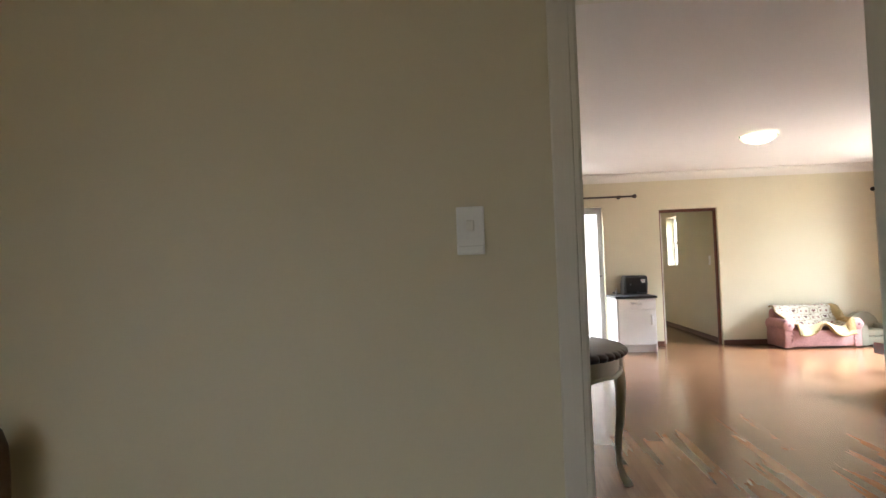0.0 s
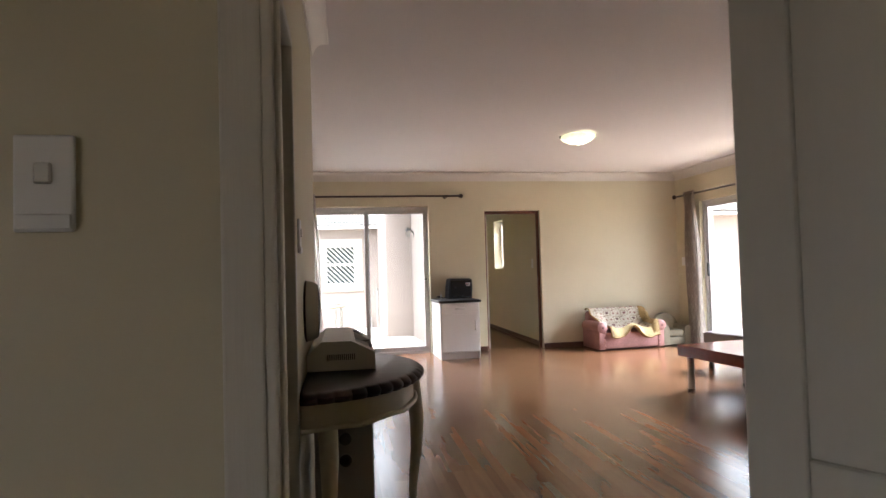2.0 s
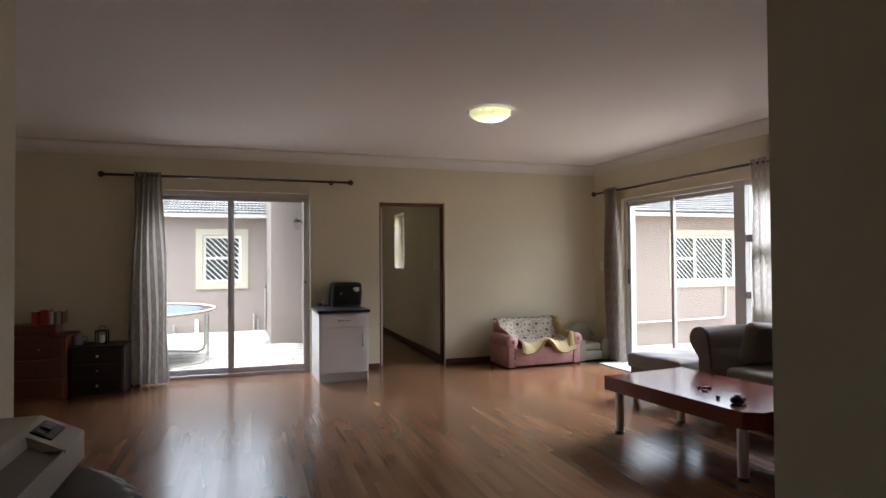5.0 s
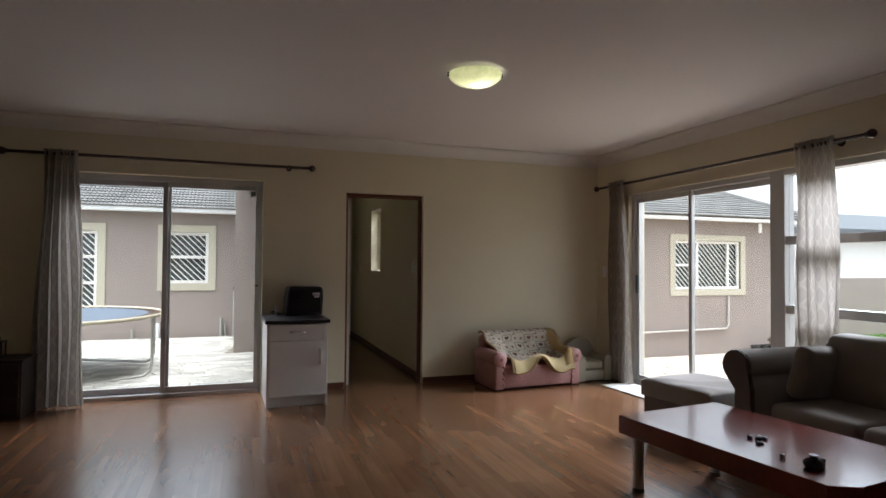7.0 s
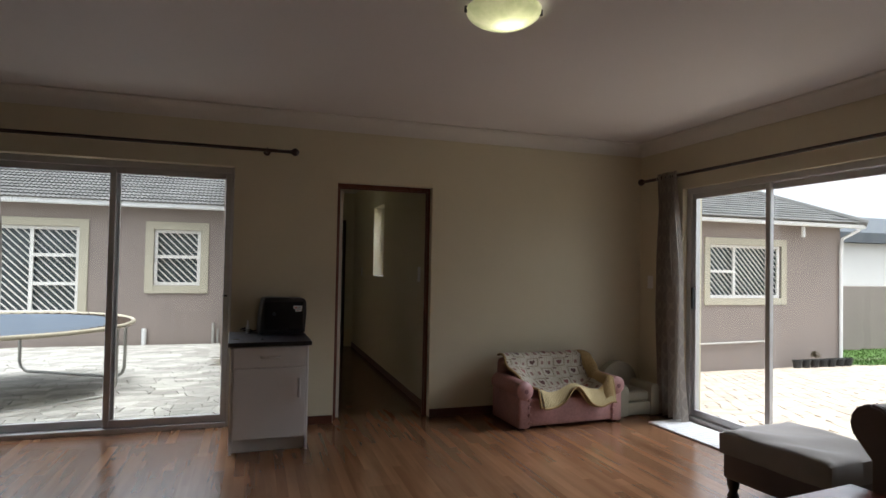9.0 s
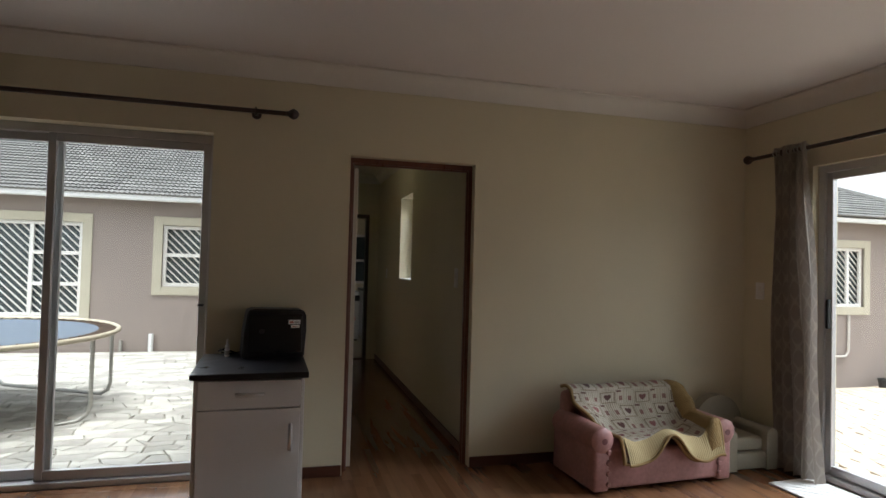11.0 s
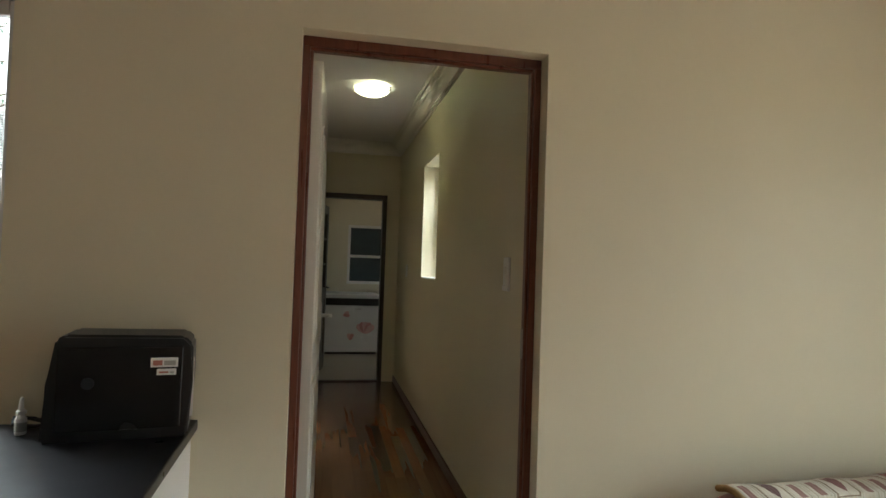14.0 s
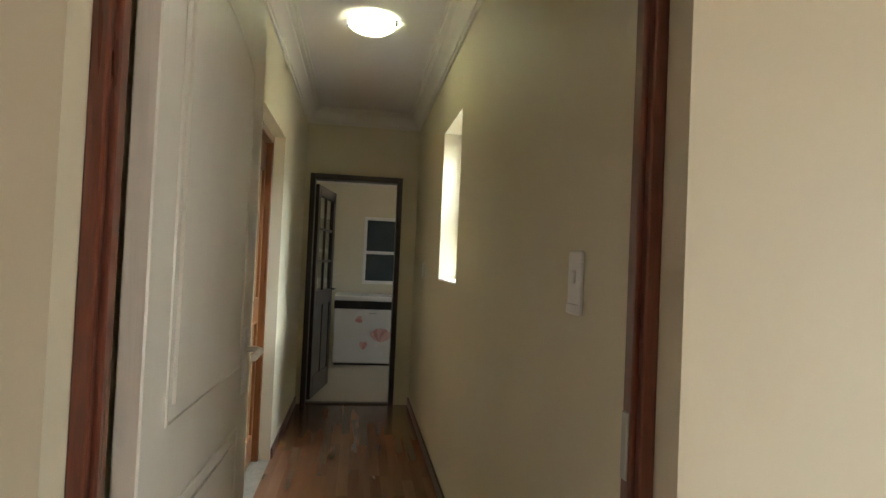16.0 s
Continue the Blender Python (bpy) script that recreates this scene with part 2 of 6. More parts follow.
def laminate():
    """Three-strip oak laminate: narrow printed strips of changing tone, grain along y, a satin coat."""
    m, n, l, p = shader("oak_laminate")
    pos = n.new("ShaderNodeNewGeometry").outputs["Position"]
    sep = n.new("ShaderNodeSeparateXYZ")
    l.new(pos, sep.inputs[0])
    strip = math_node(n, l, "FLOOR", math_node(n, l, "DIVIDE", sep.outputs[0], 0.064))
    wa = n.new("ShaderNodeTexWhiteNoise")
    wa.noise_dimensions = "1D"
    l.new(strip, wa.inputs["W"])
    along = math_node(n, l, "FLOOR", math_node(n, l, "ADD", math_node(n, l, "DIVIDE", sep.outputs[1], 1.15), math_node(n, l, "MULTIPLY", wa.outputs["Value"], 7.0)))
    wb = n.new("ShaderNodeTexWhiteNoise")
    wb.noise_dimensions = "2D"
    cmb = n.new("ShaderNodeCombineXYZ")
    l.new(strip, cmb.inputs[0])
    l.new(along, cmb.inputs[1])
    l.new(cmb.outputs[0], wb.inputs["Vector"])
    mp = n.new("ShaderNodeMapping")
    mp.inputs["Scale"].default_value = (9, 0.8, 1)
    l.new(pos, mp.inputs["Vector"])
    off = n.new("ShaderNodeVectorMath")
    off.operation = "ADD"
    l.new(mp.outputs[0], off.inputs[0])
    scl = n.new("ShaderNodeVectorMath")
    scl.operation = "SCALE"
    scl.inputs["Scale"].default_value = 3.0
    l.new(wb.outputs["Color"], scl.inputs[0])
    l.new(scl.outputs[0], off.inputs[1])
    grain = noise_node(n, l, 1.6, 3, off.outputs[0], 0.5)
    tone = ramp(n, l, wb.outputs["Value"], (0.155, 0.075, 0.038), (0.225, 0.115, 0.058), 0.05, 0.95)
    col = mixed(n, l, 0.75, tone, ramp(n, l, grain, (0.74, 0.69, 0.64), (1.18, 1.15, 1.11), 0.3, 0.7), "MULTIPLY")
    info = n.new("ShaderNodeObjectInfo")
    hs = n.new("ShaderNodeHueSaturation")
    l.new(col, hs.inputs["Color"])
    l.new(math_node(n, l, "ADD", math_node(n, l, "MULTIPLY", info.outputs["Random"], 0.16), 0.92), hs.inputs["Value"])
    l.new(hs.outputs[0], p.inputs["Base Color"])
    smear = noise_node(n, l, 2.2, 4, pos)
    l.new(math_node(n, l, "ADD", math_node(n, l, "MULTIPLY", smear, 0.10), 0.16), p.inputs["Roughness"])
    p.inputs["Specular IOR Level"].default_value = 0.9
    return m


LAMINATE = laminate()

# ---- the house: floor, walls, openings, ceilings ----
CZ = 2.66          # living-room ceiling
RX = 3.13          # right wall
LX = -4.7          # left wall
solid("floor", boxes(bmesh.new(), (LX - 0.2, RX + 0.25, -6.3, 0.22, -0.12, -0.008), (-2.6, -0.1, -7.8, -6.3, -0.12, -0.008), (-5.2, -0.9, -11.6, -7.8, -0.12, -0.008), (-0.5, 1.1, 0.22, 4.5, -0.12, -0.008)), SOIL, "concrete slab under the laminate floor", kind="structure")


def pierced(name, along, a0, a1, b0, b1, z1, holes, material, label, z0=0.0):
    """A wall along x or y with rectangular openings (u0, u1, w0, w1) through it."""
    bm = bmesh.new()
    cuts = sorted({a0, a1, *[h[0] for h in holes], *[h[1] for h in holes]})
    for u0, u1 in zip(cuts, cuts[1:]):
        spans = sorted((h[2], h[3]) for h in holes if h[0] <= u0 + 1e-6 and h[1] >= u1 - 1e-6)
        low = z0
        for w0, w1 in spans + [(z1, z1)]:
            if w0 - low > 1e-4:
                boxes(bm, (u0, u1, b0, b1, low, w0) if along == "x" else (b0, b1, u0, u1, low, w0))
            low = max(low, w1)
    bmesh.ops.remove_doubles(bm, verts=list(bm.verts), dist=1e-5)
    seen, double = {}, []
    for f in bm.faces:
        key = tuple(sorted(v.index for v in f.verts))
        if key in seen:
            double += [f, seen[key]]
        seen[key] = f
    bmesh.ops.delete(bm, geom=list(set(double)), context="FACES_ONLY")
    return solid(name, bm, material, label, kind="structure")


pierced("wall_north", "x", LX - 0.22, RX + 0.22, 0.0, 0.22, CZ + 0.3, [(-2.66, -0.85, 0.0, 2.17), (0.0, 0.865, 0.0, 2.09)], WALL, "cream painted wall with a sliding door and a doorway")
pierced("wall_east", "y", -6.24, 0.0, RX, RX + 0.22, CZ + 0.3, [(-3.45, -0.62, 0.0, 2.14)], WALL, "cream painted wall with a wide sliding door")
pierced("wall_west", "y", -5.17, 0.0, LX - 0.22, LX, CZ + 0.3, [], WALL, "plain cream painted wall")
pierced("wall_south_left", "x", LX - 0.22, -2.27, -5.19, -4.97, CZ + 0.3, [], WALL, "plain cream painted wall end")
pierced("wall_south_right", "x", -0.25, RX + 0.22, -6.24, -6.02, CZ + 0.3, [], WALL, "plain cream painted wall end")
pierced("wall_passage_left", "y", -7.435, -5.19, -2.39, -2.27, CZ + 0.3, [(-7.35, -6.41, 0.0, 2.06)], WALL, "cream passage wall with an open doorway to a dark room")
pierced("wall_passage_right", "y", -7.435, -6.24, -0.25, -0.05, CZ + 0.3, [], WALL, "plain cream passage wall")
pierced("wall_entry", "x", -5.0, 0.0, -7.555, -7.435, CZ + 0.3, [(-2.224, -1.28, 0.0, 2.09)], WALL, "cream wall with a light switch beside the doorway")
# room behind the first doorway
pierced("wall_start_left", "y", -11.4, -7.555, -5.2, -5.0, CZ + 0.3, [(-10.9, -9.95, 0.9, 1.8)], WALL, "plain cream wall with a window opening")
pierced("wall_start_right", "y", -11.4, -7.555, -1.0, -0.8, CZ + 0.3, [], WALL, "plain cream wall")
pierced("wall_start_back", "x", -5.2, -0.8, -11.6, -11.4, CZ + 0.3, [], WALL, "plain cream wall")
# dark room behind the passage
pierced("wall_dark_room", "y", -7.435, -5.19, -4.4, -4.2, CZ, [], WALL, "wall of an unlit room")
solid("floor_dark_room", boxes(bmesh.new(), (-4.4, -2.39, -7.435, -5.19, -0.1, 0.0)), TILE, "dim tiled floor of an unlit room", kind="structure")
# corridor
CX0, CX1, CY1, CCZ = -0.12, 0.90, 4.565, 2.66
pierced("wall_corridor_right", "y", 0.22, CY1 + 0.15, CX1, CX1 + 0.22, CZ + 0.3, [(2.24, 2.90, 1.205, 2.15)], WALL, "cream corridor wall with a tall narrow window")
pierced("wall_corridor_left", "y", 0.22, CY1, CX0 - 0.38, CX0, CZ + 0.3, [(2.20, 3.10, 0.0, 2.09)], WALL, "cream corridor wall with a deep door recess")
pierced("wall_corridor_end", "x", -0.50, CX1, CY1, CY1 + 0.15, CZ + 0.3, [(-0.075, 0.76, 0.0, 2.08)], WALL, "cream end wall with a doorway to the kitchen")
# kitchen
pierced("wall_kitchen_back", "x", -1.1, 3.4, 7.6, 7.8, CZ + 0.3, [(0.45, 1.45, 0.97, 1.93)], WALL, "cream kitchen wall with a window")
pierced("wall_kitchen_left", "y", CY1 + 0.352, 7.6, -1.1, -0.9, CZ + 0.3, [], WALL, "plain cream kitchen wall")
pierced("wall_kitchen_right", "y", CY1 + 0.15, 7.6, 3.2, 3.4, CZ + 0.3, [(5.2, 6.6, 1.0, 2.0)], WALL, "plain cream kitchen wall")
pierced("wall_kitchen_front", "x", CX1 + 0.22, 3.4, CY1, CY1 + 0.15, CZ + 0.3, [], WALL, "plain cream kitchen wall")
pierced("wall_kitchen_outside", "x", -1.15, -0.5, CY1 + 0.15, CY1 + 0.35, CZ + 0.2, [], PLASTER, "taupe plastered outer wall of the kitchen", z0=-0.5)
pierced("wall_kitchen_side", "y", CY1 + 0.35, 8.1, -1.15, -1.1, CZ + 0.2, [], PLASTER, "taupe plastered outer side wall", z0=-0.5)
pierced("wall_corridor_outside", "y", 0.22, CY1 + 0.15, -0.56, -0.502, CZ + 0.2, [], PLASTER, "taupe plastered outer wall of the corridor", z0=-0.5)

solid("ceiling", boxes(bmesh.new(), (LX, RX, -6.02, 0.0, CZ, CZ + 0.1), (-2.27, -0.25, -7.435, -6.02, CZ, CZ + 0.1)), CEIL, "flat white painted ceiling", kind="structure")
solid("ceiling_start_room", boxes(bmesh.new(), (-5.0, -1.0, -11.4, -7.555, CZ, CZ + 0.1)), CEIL, "flat white painted ceiling", kind="structure")
solid("ceiling_dark_room", boxes(bmesh.new(), (-4.2, -2.39, -7.435, -5.19, CZ, CZ + 0.1)), CEIL, "flat white painted ceiling", kind="structure")
solid("ceiling_corridor", boxes(bmesh.new(), (CX0, CX1, 0.22, CY1, CCZ, CCZ + 0.1)), CEIL, "flat white corridor ceiling", kind="structure")
solid("ceiling_kitchen", boxes(bmesh.new(), (-0.9, 3.2, CY1 + 0.15, 7.6, 2.5, 2.6)), CEIL, "flat white kitchen ceiling", kind="structure")
solid("roof_slab", boxes(bmesh.new(), (-5.4, 3.9, -11.8, 0.5, CZ + 0.301, CZ + 0.4), (-1.15, 3.6, 0.5, 8.0, CZ + 0.301, CZ + 0.4)), PLASTER, "flat roof over the house", kind="structure")
solid("floor_kitchen", boxes(bmesh.new(), (-0.9, 3.2, CY1 + 0.352, 7.6, -0.1, -0.002), (-0.498, 3.2, CY1, CY1 + 0.352, -0.1, -0.002)), TILE, "beige tiled kitchen floor", kind="structure")


def cornice(name, inside, z, profile, label, closed=True):
    """A moulding along the walls round a room, given by its inside corners (anticlockwise)."""
    bm = bmesh.new()
    pts = [Vector(p) for p in inside]
    n = len(pts)
    rings = []
    for i, p in enumerate(pts):
        a = (p - pts[i - 1]).normalized()
        b = (pts[(i + 1) % n] - p).normalized()
        na, nb = Vector((-a.y, a.x)), Vector((-b.y, b.x))
        d = (na + nb) / max(0.2, 1 + na.dot(nb))
        rings.append([bm.verts.new((p.x + d.x * o, p.y + d.y * o, z + h)) for o, h in profile])
    for i in range(n):
        a, b = rings[i], rings[(i + 1) % n]
        for k in range(len(profile) - 1):
            bm.faces.new((a[k], b[k], b[k + 1], a[k + 1]))
    return solid(name, bm, CORNICE, label, kind="structure", smooth=35)


COVE = [(0.001, -0.125), (0.012, -0.125), (0.014, -0.112), (0.022, -0.085), (0.038, -0.055), (0.062, -0.032), (0.09, -0.018), (0.104, -0.014), (0.106, -0.001)]
STEPPED = [(0.001, -0.13), (0.014, -0.13), (0.014, -0.112), (0.024, -0.108), (0.03, -0.085), (0.05, -0.06), (0.075, -0.045), (0.08, -0.03), (0.105, -0.026), (0.11, -0.012), (0.125, -0.012), (0.125, -0.001)]
cornice("cornice_living_room", [(-2.27, -4.97), (-2.27, -7.435), (-0.25, -7.435), (-0.25, -6.02), (RX, -6.02), (RX, 0), (LX, 0), (LX, -4.97)], CZ, COVE, "white coved plaster cornice")
cornice("cornice_corridor", [(CX0, 0.22), (CX1, 0.22), (CX1, CY1), (CX0, CY1)], CCZ, STEPPED, "white stepped plaster cornice")
cornice("cornice_kitchen", [(-0.9, CY1 + 0.15), (3.2, CY1 + 0.15), (3.2, 7.6), (-0.9, 7.6)], 2.5, COVE, "white coved plaster cornice")


def skirting(name, runs, label="varnished brown wooden skirting board"):
    bm = bmesh.new()
    for x0, x1, y0, y1 in runs:
        rbox(bm, x0, x1, y0, y1, 0.0, 0.07, 0.004, 2)
    return solid(name, bm, SKIRT, label, kind="structure")


T = 0.014
skirting("baseboard_north", [(LX, -2.70, -T, 0), (-0.84, -0.005, -T, 0), (0.87, RX - T, -T, 0)])
skirting("baseboard_east", [(RX - T, RX, -0.6, 0), (RX - T, RX, -6.0, -3.5)])
skirting("baseboard_passage", [(-2.27, -2.256, -6.36, -4.97), (-0.264, -0.25, -7.435, -6.02), (LX, -2.27, -4.97, -4.956), (-0.25, RX, -6.02, -6.006)])
skirting("baseboard_corridor", [(CX1 - T, CX1, 0.22, CY1), (CX0, CX0 + T, 0.25, 2.19), (CX0, CX0 + T, 3.11, CY1)])

# ---- sliding doors ----
def sliding_panel(parent, u0, u1, z0, z1, w, axis, handle=None):
    """One glazed leaf in the plane w. axis x: u runs along x; axis y: along y."""
    def place(a0, a1, c0, c1, d0, d1):
        return (a0, a1, c0, c1, d0, d1) if axis == "x" else (c0, c1, a0, a1, d0, d1)
    s, t = 0.045, 0.016
    leaf = new("sliding_leaf")
    leaf.parent = parent
    for nm, q in (("stile", (u0, u0 + s, w - t, w + t, z0, z1)), ("stile", (u1 - s, u1, w - t, w + t, z0, z1)), ("rail", (u0 + s, u1 - s, w - t, w + t, z0, z0 + 0.06)), ("rail", (u0 + s, u1 - s, w - t, w + t, z1 - 0.05, z1))):
        part(nm, rbox(bmesh.new(), *place(*q), 0.003, 1), ALUD, leaf)
    g = part("pane", boxes(bmesh.new(), place(u0 + s - 0.005, u1 - s + 0.005, w - 0.003, w + 0.003, z0 + 0.055, z1 - 0.045)), GLASS, leaf)
    g.visible_shadow = False
    if handle:
        part("handle", rbox(bmesh.new(), *place(handle - 0.011, handle + 0.011, w - t - 0.03, w - t, 1.02, 1.22), 0.006, 2), BLACK, leaf, "black plastic latch handle")


d1 = thing("door_1", pose(0, 0.045, 0), "closed two-leaf aluminium sliding door with clear glass", "sliding door")
tagged(d1, kind="structure")
for q in ((-2.66, -2.61), (-0.875, -0.852)):
    part("jamb", rbox(bmesh.new(), q[0], q[1], 0.06, 0.16, 0.0, 2.17, 0.003, 1), ALUD, d1)
part("head", rbox(bmesh.new(), -2.61, -0.875, 0.06, 0.16, 2.12, 2.17, 0.003, 1), ALUD, d1)
part("threshold", rbox(bmesh.new(), -2.658, -0.852, -0.043, 0.058, -0.007, 0.002, 0.002, 1), LAMINATE, d1, "oak laminate threshold strip")
part("track", rbox(bmesh.new(), -2.61, -0.875, 0.04, 0.17, 0.0, 0.04, 0.003, 1), ALUD, d1)
sliding_panel(d1, -2.61, -1.72, 0.04, 2.12, 0.135, "x")
sliding_panel(d1, -1.79, -0.875, 0.04, 2.12, 0.09, "x")
part("handle", rbox(bmesh.new(), -0.92, -0.885, 0.035, 0.07, 1.085, 1.10, 0.004, 1), BLACK, d1, "small black latch")

d2 = thing("door_2", pose(0, 0, 0), "wide aluminium sliding door with a barred side window", "sliding door")
tagged(d2, kind="structure")
for q in ((-0.67, -0.62), (-2.60, -2.46), (-3.45, -3.40)):
    part("jamb", rbox(bmesh.new(), RX + 0.05, RX + 0.16, q[0], q[1], 0.0, 2.14, 0.003, 1), ALUD, d2)
part("head", rbox(bmesh.new(), RX + 0.05, RX + 0.16, -2.46, -0.67, 2.09, 2.14, 0.003, 1), ALUD, d2)
part("head", rbox(bmesh.new(), RX + 0.05, RX + 0.16, -3.40, -2.60, 2.09, 2.14, 0.003, 1), ALUD, d2)
part("track", rbox(bmesh.new(), RX + 0.03, RX + 0.18, -3.40, -0.67, 0.0, 0.04, 0.003, 1), ALUD, d2)
sliding_panel(d2, -2.46, -1.45, 0.04, 2.09, RX + 0.13, "y")
sliding_panel(d2, -1.53, -0.67, 0.04, 2.09, RX + 0.085, "y", handle=-0.70)
for z in (0.98, 1.55):
    part("transom", rbox(bmesh.new(), RX + 0.06, RX + 0.15, -3.40, -2.60, z - 0.035, z + 0.035, 0.003, 1), ALUD, d2)
for z0, z1 in ((0.04, 0.945), (1.015, 1.515), (1.585, 2.09)):
    g = part("pane", boxes(bmesh.new(), (RX + 0.10, RX + 0.106, -3.40, -2.60, z0, z1)), GLASS, d2)
    g.visible_shadow = False

# ---- door frames ----
fr = thing("door_frame_1", pose(0, 0, 0), "varnished red-brown wooden door frame set in the wall", "door frame")
tagged(fr, kind="structure")


def rebated(x0, x1, y0, y1, z0, z1, step):
    bm = bmesh.new()
    rbox(bm, x0, x1, y0, y1, z0, z1, 0.004, 2)
    rbox(bm, *step, 0.004, 2)
    return bm


part("jamb", rebated(0.0, 0.026, 0.066, 0.13, 0, 2.055, (0.024, 0.036, 0.08, 0.112, 0, 2.045)), MAHOG, fr)
part("jamb", rebated(0.839, 0.865, 0.066, 0.13, 0, 2.055, (0.829, 0.841, 0.08, 0.112, 0, 2.045)), MAHOG, fr)
part("head", rebated(0.0, 0.865, 0.066, 0.13, 2.055, 2.09, (0.026, 0.839, 0.08, 0.112, 2.045, 2.057)), MAHOG, fr)
part("strike_plate", rbox(bmesh.new(), 0.825, 0.8305, 0.086, 0.106, 0.98, 1.09, 0.002, 1), STEEL, fr, "steel strike plate")

fe = thing("door_frame_2", pose(0, 0, 0), "dark wooden door frame at the end of the corridor", "door frame")
tagged(fe, kind="structure")
for q in ((-0.075, -0.03), (0.715, 0.76)):
    part("jamb", rbox(bmesh.new(), q[0], q[1], CY1 - 0.012, CY1 + 0.13, 0, 2.08, 0.005, 2), DARKWOOD, fe)
part("head", rbox(bmesh.new(), -0.03, 0.715, CY1 - 0.012, CY1 + 0.13, 2.03, 2.08, 0.005, 2), DARKWOOD, fe)
part("threshold", rbox(bmesh.new(), -0.03, 0.715, CY1 - 0.01, CY1 + 0.06, 0.0, 0.012, 0.003, 1), DARKWOOD, fe)

f3 = thing("door_frame_3", pose(0, 0, 0), "white painted door frame of an unlit room", "door frame")
tagged(f3, kind="structure")
part("jamb", rbox(bmesh.new(), -2.395, -2.262, -6.44, -6.405, 0, 2.06, 0.005, 2), OLDWHITE, f3)
part("jamb", rbox(bmesh.new(), -2.395, -2.262, -7.355, -7.32, 0, 2.06, 0.005, 2), OLDWHITE, f3)
part("head", rbox(bmesh.new(), -2.395, -2.262, -7.32, -6.44, 2.025, 2.06, 0.005, 2), OLDWHITE, f3)
part("strike_plate", rbox(bmesh.new(), -2.392, -2.350, -6.448, -6.44, 1.09, 1.22, 0.002, 1), PLASTIC, f3, "white strike plate with two screws")

f4 = thing("door_frame_4", pose(0, 0, 0), "white painted door frame round the first doorway", "door frame")
tagged(f4, kind="structure")
for q in ((-2.224, -2.204), (-1.30, -1.28)):
    part("jamb", rbox(bmesh.new(), q[0], q[1], -7.567, -7.49, 0, 2.06, 0.005, 2), OLDWHITE, f4)
part("stop", rbox(bmesh.new(), -2.206, -2.196, -7.54, -7.505, 0, 2.06, 0.003, 1), OLDWHITE, f4)
part("architrave", rbox(bmesh.new(), -2.284, -2.221, -7.571, -7.557, 0, 2.12, 0.005, 2), OLDWHITE, f4)
part("head", rbox(bmesh.new(), -2.204, -1.30, -7.567, -7.49, 2.06, 2.09, 0.005, 2), OLDWHITE, f4)



# ---- doors ----
def panel_door(name, m, w, h, material, label, panels, handle_x, thick=0.04, rose=False, sunk=False):
    """A leaf from its hinge along +x, with raised mouldings round sunk panels on both faces."""
    d = thing(name, m, label, "door")
    tagged(d, kind="structure")
    if sunk:
        x0, x1 = panels[0][0], panels[0][1]
        zs = [0.008] + [z for p in panels for z in p[2:4]] + [h]
        for a, b in ((0, x0), (x1, w)):
            part("stile", rbox(bmesh.new(), a, b, -thick / 2, thick / 2, 0.008, h, 0.003, 1), material, d)
        for a, b in zip(zs[::2], zs[1::2]):
            part("rail", rbox(bmesh.new(), x0, x1, -thick / 2, thick / 2, a, b, 0.003, 1), material, d)
        for _, _, a, b, _ in panels:
            bm = boxes(bmesh.new(), (x0, x1, -0.006, 0.006, a, b))
            field = boxes(bmesh.new(), (x0 + 0.03, x1 - 0.03, -0.017, 0.017, a + 0.03, b - 0.03))
            bmesh.ops.bevel(field, geom=list(field.edges), offset=0.014, segments=2, affect="EDGES")
            part("panel", merge(bm, field), material, d)
        panels = []
    else:
        part("leaf", rbox(bmesh.new(), 0, w, -thick / 2, thick / 2, 0.008, h, 0.003, 1), material, d)
    for x0, x1, z0, z1, bow in panels:
        for s in (-1, 1):
            y = s * thick / 2
            top = [(x0 + (x1 - x0) * k / 8, z1 + bow * math.sin(math.pi * k / 8)) for k in range(9)]
            loop = [(x0, y, z0), (x1, y, z0)] + [(x, y, z) for x, z in top[::-1]]
            bm = tube(bmesh.new(), loop, 0.0045, 6, closed=True)
            part("moulding", bm, material, d, smooth=50)
            inner = [(x0 + 0.03, z0 + 0.03), (x1 - 0.03, z0 + 0.03)] + [(x0 + 0.03 + (x1 - x0 - 0.06) * k / 8, z1 - 0.03 + bow * math.sin(math.pi * k / 8)) for k in range(8, -1, -1)]
            bm = prism(bmesh.new(), inner, "Y", y - 0.004 if s > 0 else y - 0.006, y + 0.006 if s > 0 else y + 0.004)
            part("panel", bm, material, d)
    if handle_x is not None:
        for s in (-1, 1):
            y = s * thick / 2
            plate = part("rose" if rose else "backplate", lathe(bmesh.new(), [(0.024, y), (0.022, y + s * 0.007)], 20, (handle_x, 0, 1.06), "Y") if rose else rbox(bmesh.new(), handle_x - 0.02, handle_x + 0.02, min(y, y + s * 0.006), max(y, y + s * 0.006), 0.94, 1.12, 0.002, 1), CHROME, d, "steel rose" if rose else "steel backplate")
            lv = tube(bmesh.new(), [(handle_x, y, 1.06), (handle_x, y + s * 0.035, 1.06), (handle_x - math.copysign(0.02, handle_x - w / 2), y + s * 0.048, 1.06), (handle_x - math.copysign(0.11, handle_x - w / 2), y + s * 0.048, 1.055)], 0.009, 8)
            part("lever", lv, CHROME, plate, "steel lever handle", smooth=50)
    return d


# white door at the living-room end of the corridor, open along its left wall
panel_door("door_3", pose(0.050, 0.14, 0, 0, 0, 88.5), 0.80, 2.03, OLDWHITE, "white panelled door standing open into the corridor", [(0.11, 0.66, 0.18, 0.86, 0.0), (0.11, 0.66, 1.02, 1.80, 0.07)], 0.71)
